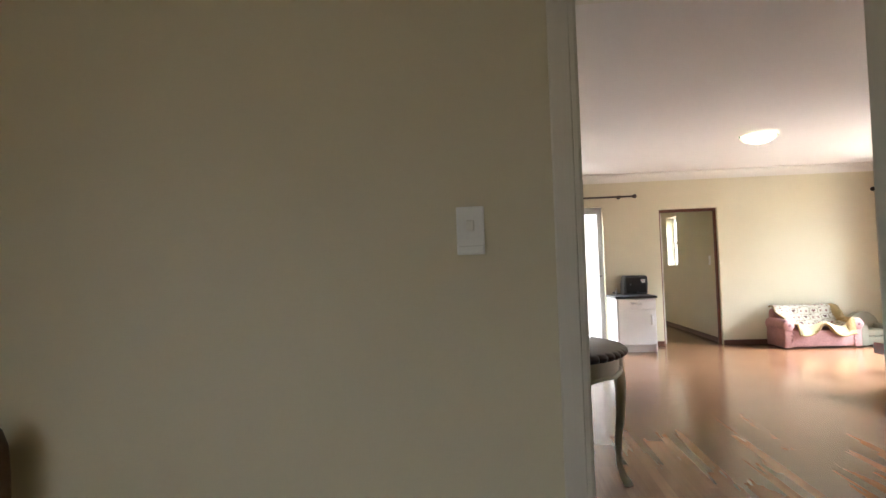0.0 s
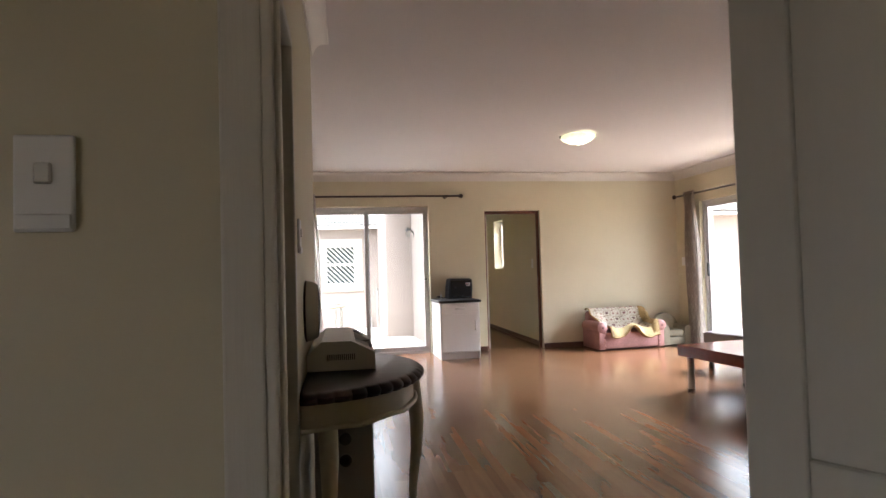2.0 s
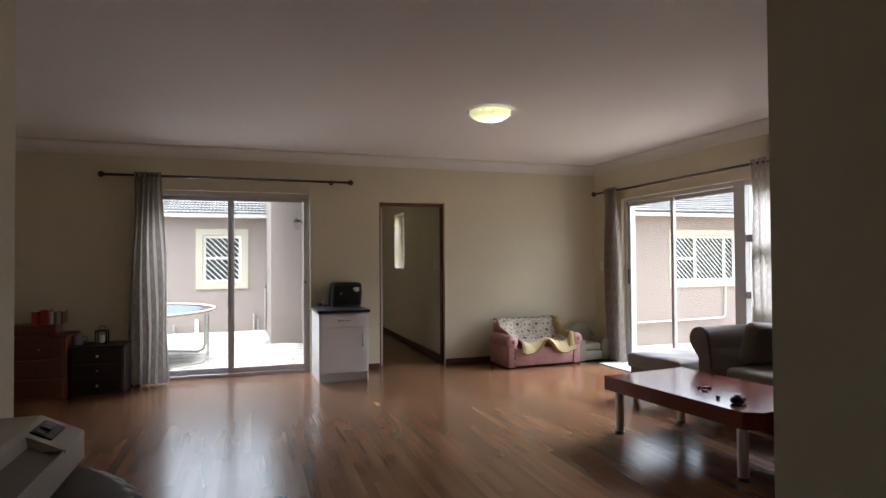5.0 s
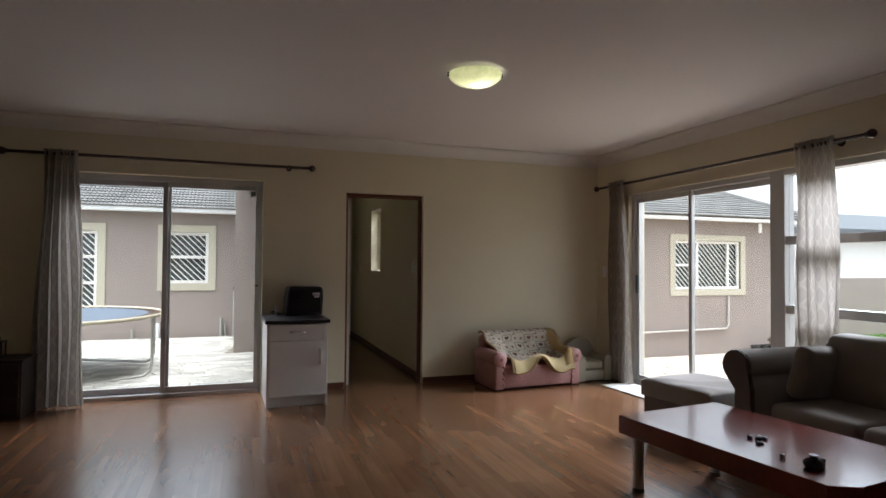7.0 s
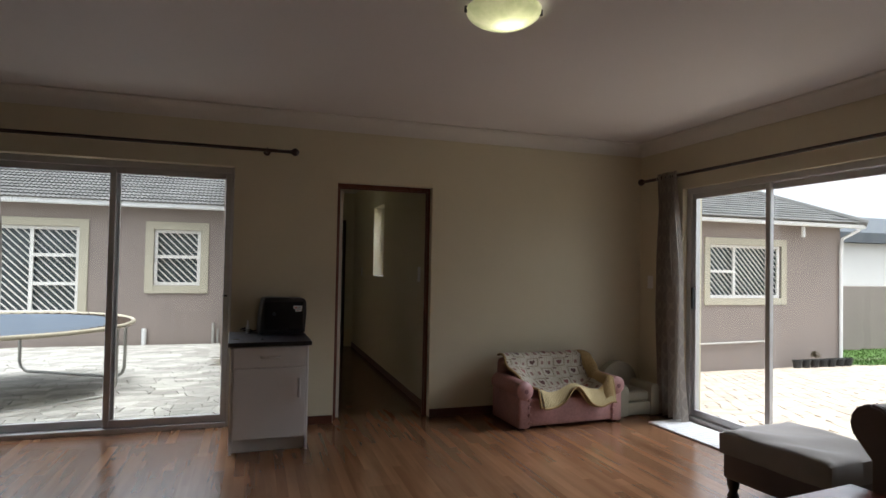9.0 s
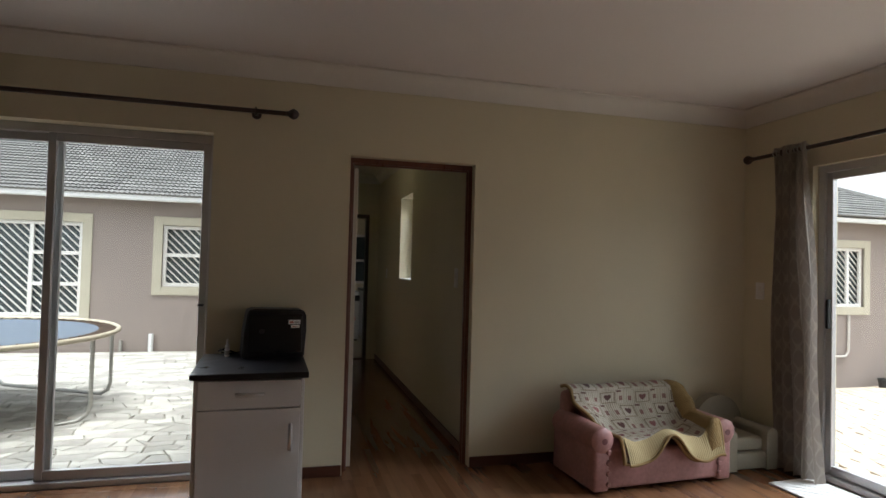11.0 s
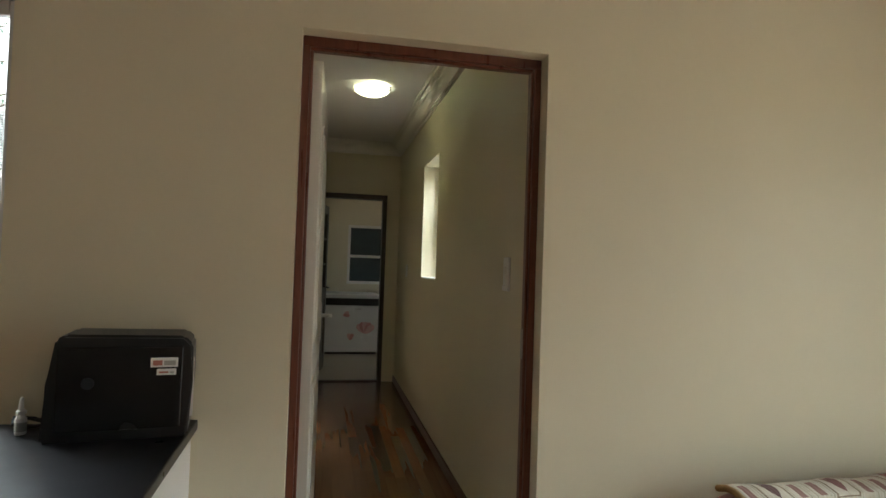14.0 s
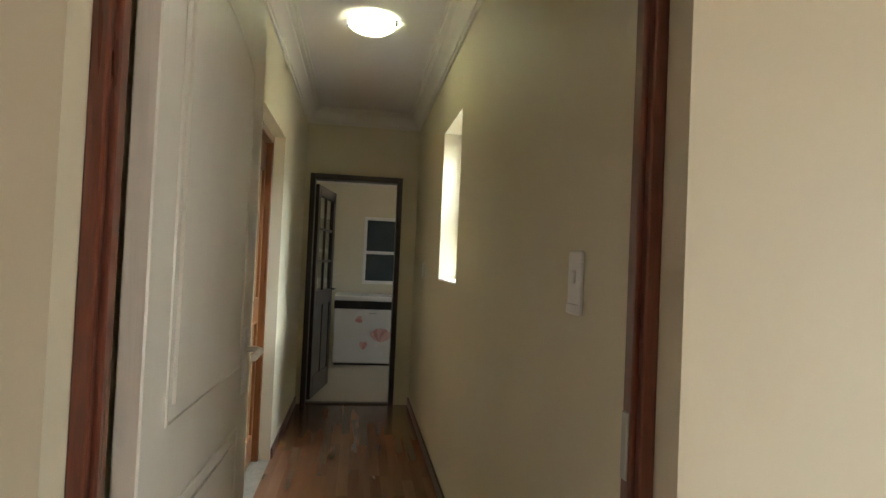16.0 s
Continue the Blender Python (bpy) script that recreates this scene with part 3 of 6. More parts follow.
# white grained door beside the first doorway
panel_door("door_4", pose(-1.04, -8.22, 0, 0, 0, 119), 0.75, 2.03, OLDWHITE, "white wood-grained panel door standing half open", [(0.095, 0.655, 0.18, 0.74, 0.0), (0.095, 0.655, 0.92, 1.84, 0.07)], 0.065, rose=True, sunk=True)
# dark glazed kitchen door
kd = thing("door_5", pose(-0.02, CY1 + 0.14, 0, 0, 0, 80), "dark wooden kitchen door with small glass panes, open", "door")
tagged(kd, kind="structure")
for q in ((0, 0.09, 0.005, 2.0), (0.65, 0.74, 0.005, 2.0)):
    part("stile", rbox(bmesh.new(), q[0], q[1], -0.02, 0.02, q[2], q[3], 0.004, 1), DARKWOOD, kd)
for z0, z1 in ((0.005, 0.2), (0.86, 1.0), (1.9, 2.0)):
    part("rail", rbox(bmesh.new(), 0.09, 0.65, -0.02, 0.02, z0, z1, 0.004, 1), DARKWOOD, kd)
for z in (1.285, 1.59):
    part("glazing_bar", rbox(bmesh.new(), 0.09, 0.65, -0.012, 0.012, z - 0.012, z + 0.012, 0.002, 1), DARKWOOD, kd)
part("glazing_bar", rbox(bmesh.new(), 0.358, 0.382, -0.012, 0.012, 1.0, 1.9, 0.002, 1), DARKWOOD, kd)
part("panel", rbox(bmesh.new(), 0.09, 0.36, -0.009, 0.009, 0.2, 0.86, 0.003, 1), DARKWOOD, kd)
part("panel", rbox(bmesh.new(), 0.38, 0.65, -0.009, 0.009, 0.2, 0.86, 0.003, 1), DARKWOOD, kd)
part("muntin", rbox(bmesh.new(), 0.355, 0.385, -0.018, 0.018, 0.2, 0.86, 0.003, 1), DARKWOOD, kd)
for x0, x1 in ((0.09, 0.358), (0.382, 0.65)):
    for z0, z1 in ((1.0, 1.273), (1.297, 1.578), (1.602, 1.9)):
        part("pane", boxes(bmesh.new(), (x0, x1, -0.003, 0.003, z0, z1)), GLASS, kd)
part("lever", tube(bmesh.new(), [(0.69, -0.02, 1.0), (0.69, -0.06, 1.0), (0.58, -0.065, 1.0)], 0.009, 8), BLACK, kd, "dark lever handle", smooth=50)
# varnished door in the corridor's recess
PINE = plain("orange_varnished_wood", (0.19, 0.075, 0.025), 0.3, var=0.35, scale=5, fine=30, stretch=(8, 8, 0.5), coat=0.3)
rd = thing("door_6", pose(-0.07, 2.20, 0), "orange-brown varnished door in a white recess", "door")
tagged(rd, kind="structure")
part("leaf", rbox(bmesh.new(), -0.20, -0.16, 0.04, 0.86, 0.005, 2.03, 0.004, 1), PINE, rd)
for q in ((0.0, 0.04), (0.86, 0.90)):
    part("jamb", rbox(bmesh.new(), -0.22, -0.12, q[0], q[1], 0, 2.09, 0.004, 1), PINE, rd)
part("head", rbox(bmesh.new(), -0.22, -0.12, 0.04, 0.86, 2.04, 2.09, 0.004, 1), PINE, rd)
for z0, z1 in ((0.2, 0.9), (1.05, 1.85)):
    part("moulding", tube(bmesh.new(), [(-0.158, 0.16, z0), (-0.158, 0.74, z0), (-0.158, 0.74, z1), (-0.158, 0.16, z1)], 0.014, 6, closed=True), PINE, rd)


# ---- small windows ----
def pane_window(name, m, w, h, label, splits, glazing, frame_mat, depth=0.06):
    """A framed window in the x-z plane from its lower left corner."""
    d = thing(name, m, label, "window")
    tagged(d, kind="structure")
    s = 0.045
    for q in ((0, s, 0, h), (w - s, w, 0, h)):
        part("stile", rbox(bmesh.new(), q[0], q[1], 0, depth, q[2], q[3], 0.004, 1), frame_mat, d)
    for z in [0] + [k - s / 2 for k in splits] + [h - s]:
        part("rail", rbox(bmesh.new(), s, w - s, 0, depth, z, z + s, 0.004, 1), frame_mat, d)
    cuts = [0] + list(splits) + [h]
    for a, b in zip(cuts, cuts[1:]):
        g = part("pane", boxes(bmesh.new(), (s - 0.004, w - s + 0.004, depth / 2 - 0.003, depth / 2 + 0.003, a + s / 2, b - s / 2)), glazing, d)
        g.visible_shadow = glazing is not GLASS
    return d


pane_window("window_1", pose(CX1 + 0.15, 2.90, 1.205, 0, 0, -90), 0.66, 0.945, "narrow white-framed corridor window", [0.46], GLASS, WHITE)
pane_window("window_2", pose(0.45, 7.66, 0.97), 1.0, 0.96, "white-framed kitchen window with dark panes", [0.45], DARKPANE, WHITE)
solid("window_sill", rbox(bmesh.new(), CX1 + 0.0, CX1 + 0.15, 2.24, 2.90, 1.206, 1.216, 0.003, 1), WHITE, "white tiled sill in the narrow window", kind="structure")


# ---- lamps and small fixtures of the house ----
def bowl_glass(name, power):
    """Marbled opal glass: lets the bulb's light through and glows faintly of itself."""
    m, n, l, p = shader(name)
    c = coords(n)
    veins = noise_node(n, l, 9, 5, c)
    tone = ramp(n, l, veins, (0.62, 0.66, 0.42), (0.88, 0.88, 0.68), 0.35, 0.65)
    l.new(tone, p.inputs["Base Color"])
    p.inputs["Roughness"].default_value = 0.25
    l.new(tone, p.inputs["Emission Color"])
    p.inputs["Emission Strength"].default_value = power
    tr = n.new("ShaderNodeBsdfTranslucent")
    l.new(tone, tr.inputs[0])
    mx = n.new("ShaderNodeMixShader")
    mx.inputs[0].default_value = 0.5
    l.new(p.outputs[0], mx.inputs[1])
    l.new(tr.outputs[0], mx.inputs[2])
    l.new(mx.outputs[0], n["Material Output"].inputs["Surface"])
    return m


def ceiling_lamp(name, x, y, z, r, power, glow, label):
    d = thing(name, pose(x, y, z), label, "lamp")
    part("base", lathe(bmesh.new(), [(r * 0.8, 0.0), (r * 0.82, -0.012), (r * 0.5, -0.014)], 32), WHITE, d)
    prof = [(r * math.sin(a), -0.012 - 0.45 * r * math.cos(a)) for a in [radians(k) for k in (90, 80, 70, 60, 50, 40, 30, 20, 10, 3)]]
    bm = bmesh.new()
    rings = [[bm.verts.new((q * math.cos(2 * math.pi * k / 40), q * math.sin(2 * math.pi * k / 40), h)) for k in range(40)] for q, h in prof]
    for a, b in zip(rings, rings[1:]):
        for k in range(40):
            bm.faces.new((a[k], a[(k + 1) % 40], b[(k + 1) % 40], b[k]))
    bm.faces.new(rings[-1])
    part("shade", bm, bowl_glass(name + "_glass", power), d, "marbled cream glass bowl shade", smooth=60)
    for k in range(3):
        a = radians((-14, 166, 76)[k])
        part("clip", rbox(bmesh.new(), -0.007, 0.007, -0.007, 0.007, -0.032, 0.0, 0.002, 1), BLACK, d, "dark metal clip").matrix_local = Matrix.Translation((math.cos(a) * r * 1.01, math.sin(a) * r * 1.01, 0))
    bulb = new(name + "_bulb", bpy.data.lights.new(name + "_bulb", "POINT"))
    bulb.data.energy, bulb.data.shadow_soft_size, bulb.data.color = glow, 0.022, (1.0, 0.94, 0.70)
    bulb.location = (x + 0.03, y - 0.02, z - 0.055)
    return d


ceiling_lamp("ceiling_lamp", 0.455, -2.50, CZ, 0.185, 0.03, 0.26, "round ceiling lamp with a marbled glass bowl, lit")
ceiling_lamp("ceiling_lamp", 0.40, 2.47, CCZ, 0.138, 0.06, 0.5, "small round ceiling lamp with a glass bowl, lit")


def switch_plate(name, m, w, h, label):
    d = thing(name, m, label, "switch")
    part("plate", rbox(bmesh.new(), -w / 2, w / 2, -0.010, 0, -h / 2, h / 2, 0.004, 2), PLASTIC, d)
    part("rocker", rbox(bmesh.new(), -0.012, 0.012, -0.016, -0.008, -0.002, 0.03, 0.003, 1), WHITE, d)
    part("cover_strip", rbox(bmesh.new(), -w / 2 + 0.003, w / 2 - 0.003, -0.0135, -0.009, -h / 2 + 0.003, -h / 2 + 0.026, 0.002, 1), PLASTIC, d)
    return d


switch_plate("light_switch", pose(-2.528, -7.556, 1.383), 0.082, 0.142, "white rocker light switch on the cream wall")
switch_plate("light_switch", pose(-2.269, -6.227, 1.379, 0, 0, 90), 0.08, 0.13, "white light switch beside the dark doorway")
switch_plate("light_switch", pose(CX1 - 0.001, 0.51, 1.285, 0, 0, -90), 0.08, 0.15, "white light switch in the corridor")
switch_plate("light_switch", pose(CX1 - 0.001, 3.75, 1.25, 0, 0, -90), 0.07, 0.12, "white light switch near the kitchen door")
switch_plate("light_switch", pose(RX - 0.001, -0.17, 1.25, 0, 0, -90), 0.08, 0.13, "white light switch in the corner by the curtain")


# ---- curtain rods and curtains ----
def finial(bm, x, s):
    pr = [(0.014, 0), (0.02, 0.004), (0.014, 0.012), (0.026, 0.024), (0.034, 0.04), (0.034, 0.05), (0.026, 0.066), (0.012, 0.076), (0.004, 0.08)]
    return lathe(bm, [(r, s * h) for r, h in pr], 16, (x, 0, 0), "X")


def curtain_rod(name, m, length, label, brackets):
    d = thing(name, m, label, "curtain rod")
    part("pole", tube(bmesh.new(), [(0, 0, 0), (length / 2, 0, 0), (length, 0, 0)], 0.0145, 12), RODWOOD, d, smooth=50)
    part("finial", finial(bmesh.new(), 0, -1), RODWOOD, d, smooth=40)
    part("finial", finial(bmesh.new(), length, 1), RODWOOD, d, smooth=40)
    for x in brackets:
        bm = lathe(bmesh.new(), [(0.03, 0.10), (0.03, 0.09), (0.012, 0.085), (0.012, 0.0)], 12, (x, 0, 0), "Y")
        tube(bm, [(x, 0.02 * math.cos(a), 0.02 * math.sin(a)) for a in [2 * math.pi * k / 10 for k in range(10)]], 0.006, 6, closed=True)
        part("bracket", bm, RODWOOD, d, smooth=40)
    return d


curtain_rod("curtain_rod", pose(-3.02, -0.10, 2.305), 2.60, "dark wooden curtain rod with turned finials", (0.30, 2.42))
curtain_rod("curtain_rod", pose(RX - 0.10, -0.18, 2.255, 0, 0, -90), 3.19, "dark wooden curtain rod above the wide sliding door", (0.28, 2.95))


def curtain_cloth():
    """Taupe damask: a pale trellis of ogee shapes woven over a grey-brown ground."""
    m, n, l, p = shader("taupe_damask_curtain")
    uv = n.new("ShaderNodeAttribute")
    uv.attribute_name = "cloth"
    sep = n.new("ShaderNodeSeparateXYZ")
    l.new(uv.outputs["Vector"], sep.inputs[0])
    s1 = math_node(n, l, "SINE", math_node(n, l, "MULTIPLY", sep.outputs[0], 62.0))
    s2 = math_node(n, l, "COSINE", math_node(n, l, "MULTIPLY", sep.outputs[1], 40.0))
    d = math_node(n, l, "ABSOLUTE", math_node(n, l, "ADD", s1, s2))
    fade = noise_node(n, l, 14, 4, uv.outputs["Vector"])
    line = ramp(n, l, math_node(n, l, "ADD", d, math_node(n, l, "MULTIPLY", fade, 0.5)), (0.37, 0.32, 0.27), (0.18, 0.145, 0.12), 0.30, 0.85)
    stripe = math_node(n, l, "GREATER_THAN", math_node(n, l, "SINE", math_node(n, l, "MULTIPLY", sep.outputs[0], 62.0)), 0.72)
    line = mixed(n, l, math_node(n, l, "MULTIPLY", stripe, 0.8), line, (0.10, 0.078, 0.064))
    weave = noise_node(n, l, 300, 2, uv.outputs["Vector"])
    l.new(mixed(n, l, 0.25, line, ramp(n, l, weave, (0.18, 0.155, 0.13), (0.42, 0.38, 0.33))), p.inputs["Base Color"])
    p.inputs["Roughness"].default_value = 0.75
    p.inputs["Sheen Weight"].default_value = 0.15
    bumped(n, l, p, weave, 0.15, 0.002)
    tr = n.new("ShaderNodeBsdfTranslucent")
    tr.inputs[0].default_value = (0.66, 0.60, 0.53, 1)
    mx = n.new("ShaderNodeMixShader")
    mx.inputs[0].default_value = 0.3
    l.new(p.outputs[0], mx.inputs[1])
    l.new(tr.outputs[0], mx.inputs[2])
    l.new(mx.outputs[0], n["Material Output"].inputs["Surface"])
    return m


CURTAIN = curtain_cloth()


def curtain(name, m, top_w, low_w, h, folds, depth, shift, label, seed, cloth_w=1.5):
    """A gathered curtain hanging from z = h to 0.02, along +x, swinging out by shift at its foot."""
    rnd = random.Random(seed)
    ph = [rnd.uniform(-0.5, 0.5) for _ in range(folds * 2 + 2)]
    amp = [rnd.uniform(0.6, 1.25) for _ in range(folds * 2 + 2)]
    d = thing(name, m, label, "curtain")
    nu, nv = folds * 14, 36

    def f(u, v):
        w = top_w + (low_w - top_w) * v ** 1.2
        k = u * folds
        i = int(k)
        a = amp[i] * (1 - (k - i)) + amp[i + 1] * (k - i)
        x = u * w + shift * v ** 1.3 + 0.012 * math.sin(7 * v + 5 * u)
        y = depth * a * math.sin(2 * math.pi * k + ph[i] * v * 1.5) * (0.75 + 0.45 * v) + 0.01 * math.sin(9 * v + 11 * u)
        return Vector((x + 0.25 * depth * a * math.sin(4 * math.pi * k) * v, y, h * (1 - v) + 0.02 + 0.006 * math.sin(2 * math.pi * k)))

    bm = bmesh.new()
    lay = bm.verts.layers.float_vector.new("cloth")
    g = [[bm.verts.new(f(i / nu, j / nv)) for j in range(nv + 1)] for i in range(nu + 1)]
    for i in range(nu + 1):
        for j in range(nv + 1):
            g[i][j][lay] = (i / nu * cloth_w, j / nv * h, 0)
    for i in range(nu):
        for j in range(nv):
            bm.faces.new((g[i][j], g[i + 1][j], g[i + 1][j + 1], g[i][j + 1]))
    part("cloth", bm, CURTAIN, d, smooth=80)
    for k in range(folds * 2):
        x = (k + 0.5) / (folds * 2) * top_w
        part("eyelet", tube(bmesh.new(), [(x, 0.022 * math.cos(a), h - 0.022 + 0.022 * math.sin(a)) for a in [2 * math.pi * q / 14 for q in range(14)]], 0.004, 6, closed=True), STEEL, d, "metal eyelet", smooth=60)
    return d


curtain("curtain", pose(-2.745, -0.10, 0), 0.28, 0.44, 2.325, 5, 0.045, -0.07, "taupe patterned curtain gathered beside the sliding door", 3)
curtain("curtain", pose(RX - 0.10, -0.38, 0, 0, 0, -90), 0.30, 0.42, 2.28, 5, 0.045, 0.01, "taupe patterned curtain gathered in the corner", 5)
curtain("curtain", pose(RX - 0.10, -2.82, 0, 0, 0, -90), 0.34, 0.34, 2.28, 5, 0.045, 0.03, "taupe patterned curtain hanging behind the couch", 8)

# ---- the yard ----
def ground_z(x, y):
    left = -0.13 - 0.028 * min(max(y, 0.0), 8.3)
    right = -0.15 - 0.12 * (min(max(y, -1.0), 7.0) + 1.0)
    k = min(max((x - 0.2) / 0.9, 0.0), 1.0)
    return left * (1 - k) + right * k


bm = bmesh.new()
xs = [-900, -200, -60, -25] + [-12 + 0.8 * k for k in range(53)] + [45, 90, 250, 900]
ys = [-900, -200, -60, -25, -12, -6, -3] + [-1 + 0.7 * k for k in range(30)] + [30, 60, 200, 900]
grid = [[bm.verts.new((x, y, ground_z(x, y) - (0.012 if abs(x) < 30 else 0.3))) for y in ys] for x in xs]
for i in range(len(xs) - 1):
    for j in range(len(ys) - 1):
        bm.faces.new((grid[i][j], grid[i + 1][j], grid[i + 1][j + 1], grid[i][j + 1]))
solid("ground", bm, SOIL, "sandy ground under the paving", kind="structure")


def bar_window(parent, x0, x1, y, z0, z1, mullions, transoms, surround=0.16):
    """A white window in a wall facing -y, with a cream surround and slanted white bars behind the frame."""
    w = new("window")
    w.parent = parent
    s = surround
    for nm, q in (("surround", (x0 - s, x0, y - 0.03, y + 0.02, z0 - s, z1 + s)), ("surround", (x1, x1 + s, y - 0.03, y + 0.02, z0 - s, z1 + s)), ("surround", (x0, x1, y - 0.03, y + 0.02, z1, z1 + s)), ("sill", (x0, x1, y - 0.03, y + 0.02, z0 - s, z0))):
        part(nm, rbox(bmesh.new(), *q, 0.004, 1), SURROUND, w)
    f = 0.065
    for x in [x0 + f / 2, *mullions, x1 - f / 2]:
        part("stile", rbox(bmesh.new(), x - f / 2, x + f / 2, y + 0.04, y + 0.09, z0, z1, 0.004, 1), WHITE, w)
    cols = [x0, *mullions, x1]
    for a, b, bars in zip(cols, cols[1:], transoms):
        for z in [z0 + f / 2, *bars, z1 - f / 2]:
            part("rail", rbox(bmesh.new(), a + f / 2, b - f / 2, y + 0.042, y + 0.088, z - f / 2, z + f / 2, 0.004, 1), WHITE, w)
    part("pane", boxes(bmesh.new(), (x0, x1, y + 0.150, y + 0.156, z0, z1)), DARKPANE, w, "dark reflecting glass")
    step, c = 0.135, z0 - (x1 - x0)
    while c < z1 + (x1 - x0):
        # a bar falling along +x, cut to the opening
        pts = []
        for k in range(61):
            x = x0 + (x1 - x0) * k / 60
            z = c + x1 - x
            if z0 <= z <= z1:
                pts.append((x, z))
        if len(pts) > 3:
            (xa, za), (xb, zb) = pts[0], pts[-1]
            part("burglar_bar", tube(bmesh.new(), [(xa, y + 0.136, za), (xb, y + 0.136, zb)], 0.014, 6), WHITE, w)
        c += step
    return w


def pierced_part(parent, name, x0, x1, y0, y1, z0, z1, holes, material):
    bm = bmesh.new()
    cuts = sorted({x0, x1, *[h[0] for h in holes], *[h[1] for h in holes]})
    for a, b in zip(cuts, cuts[1:]):
        spans = sorted((h[2], h[3]) for h in holes if h[0] <= a + 1e-6 and h[1] >= b - 1e-6)
        low = z0
        for w0, w1 in spans + [(z1, z1)]:
            if w0 - low > 1e-4:
                boxes(bm, (a, b, y0, y1, low, w0))
            low = max(low, w1)
    return part(name, bm, material, parent)


def tile_mesh():
    """A wavy concrete roof tile, 0.33 wide and 0.36 long up the slope in two stepped courses, each foot raised."""
    bm = bmesh.new()
    n = 16
    for y0 in (0.0, 0.18):
        lo, hi, drop = [], [], []
        for k in range(n + 1):
            x = 0.33 * k / n
            wav = 0.022 * (0.5 - 0.5 * math.cos(8 * math.pi * k / n))
            lo.append(bm.verts.new((x, y0, 0.040 + wav)))
            hi.append(bm.verts.new((x, y0 + 0.185, 0.010 + wav)))
            drop.append(bm.verts.new((x, y0 + 0.008, 0.004 + wav)))
        for k in range(n):
            bm.faces.new((lo[k], lo[k + 1], hi[k + 1], hi[k]))
            bm.faces.new((drop[k], drop[k + 1], lo[k + 1], lo[k]))
    me = bpy.data.meshes.new("roof_tile")
    bm.to_mesh(me)
    bm.free()
    me.materials.append(ROOF)
    me.shade_smooth()
    me.set_sharp_from_angle(angle=radians(50))
    return me


TILE_MESH = tile_mesh()


def gutter(parent, x0, x1, y, z):
    prof = [(y, z), (y - 0.10, z), (y - 0.115, z + 0.02), (y - 0.12, z + 0.10), (y - 0.105, z + 0.10), (y - 0.10, z + 0.015), (y, z + 0.015)]
    bm = prism(bmesh.new(), prof, "X", x0, x1)
    return part("gutter", bm, GUTTER, parent, "white box gutter")


# the wing across the yard
HY = 8.0
wing = thing("house", pose(0, 0, 0), "taupe plastered house wing with barred white windows", "house")
pierced_part(wing, "wall", -14.0, 0.4, HY, HY + 0.22, -0.6, 2.5, [(-5.75, -3.95, 0.28, 1.98), (-2.62, -1.74, 0.84, 1.98)], PLASTER)
bar_window(wing, -5.75, -3.95, HY, 0.28, 1.98, [-4.77], [(), (0.86, 1.42)])
bar_window(wing, -2.62, -1.74, HY, 0.84, 1.98, [], [(1.43,)])
part("back_wall", boxes(bmesh.new(), (-14, 0.4, HY + 5.0, HY + 5.2, -0.6, 2.5), (-14.0, -13.8, HY + 0.22, HY + 5.0, -0.6, 2.5), (0.2, 0.4, HY + 0.22, HY + 5.0, -0.6, 2.5)), PLASTER, wing)
part("soffit", boxes(bmesh.new(), (-14.2, 0.4, HY - 0.32, HY + 0.3, 2.44, 2.47)), WHITE, wing, "white eaves board")
gutter(wing, -14.2, 0.4, HY - 0.24, 2.40)
PITCH = radians(26)
roof = part("roof", prism(bmesh.new(), [(HY - 0.36, 2.47), (HY + 2.6, 2.47 + 2.96 * math.tan(PITCH)), (HY + 5.56, 2.47), (HY + 5.5, 2.43), (HY + 2.6, 2.42 + 2.9 * math.tan(PITCH)), (HY - 0.3, 2.43)], "X", -14.2, 0.4), ROOF, wing, "grey concrete tile roof")
part("ridge", tube(bmesh.new(), [(-14.2, HY + 2.6, 2.50 + 2.96 * math.tan(PITCH)), (0.4, HY + 2.6, 2.50 + 2.96 * math.tan(PITCH))], 0.09, 10), ROOF, wing)
for i in range(22):
    for j in range(10):
        o = new("roof_tile", TILE_MESH)
        o.parent = roof
        d = j * 0.325
        o.matrix_local = Matrix.Translation((-7.2 + 0.33 * i + (0.165 if j % 2 else 0), HY - 0.38 + d * math.cos(PITCH), 2.475 + d * math.sin(PITCH))) @ Matrix.Rotation(PITCH, 4, "X")
for x, h, r in ((-2.75, 0.32, 0.045), (-1.45, 0.42, 0.03), (-1.36, 0.30, 0.022), (-3.25, 0.2, 0.03)):
    part("drain_pipe", tube(bmesh.new(), [(x, HY - 0.05, ground_z(x, HY) - 0.03), (x, HY - 0.05, ground_z(x, HY) + h)], r, 10), GUTTER if r > 0.04 else STEEL, wing)
part("drain_pipe", tube(bmesh.new(), [(-1.18, HY - 0.05, -0.4), (-1.18, HY - 0.05, 0.75)], 0.025, 8), STEEL, wing)
part("tap", tube(bmesh.new(), [(-1.18, HY - 0.05, 0.72), (-1.18, HY - 0.14, 0.74), (-1.18, HY - 0.16, 0.68)], 0.02, 8), BLACK, wing)

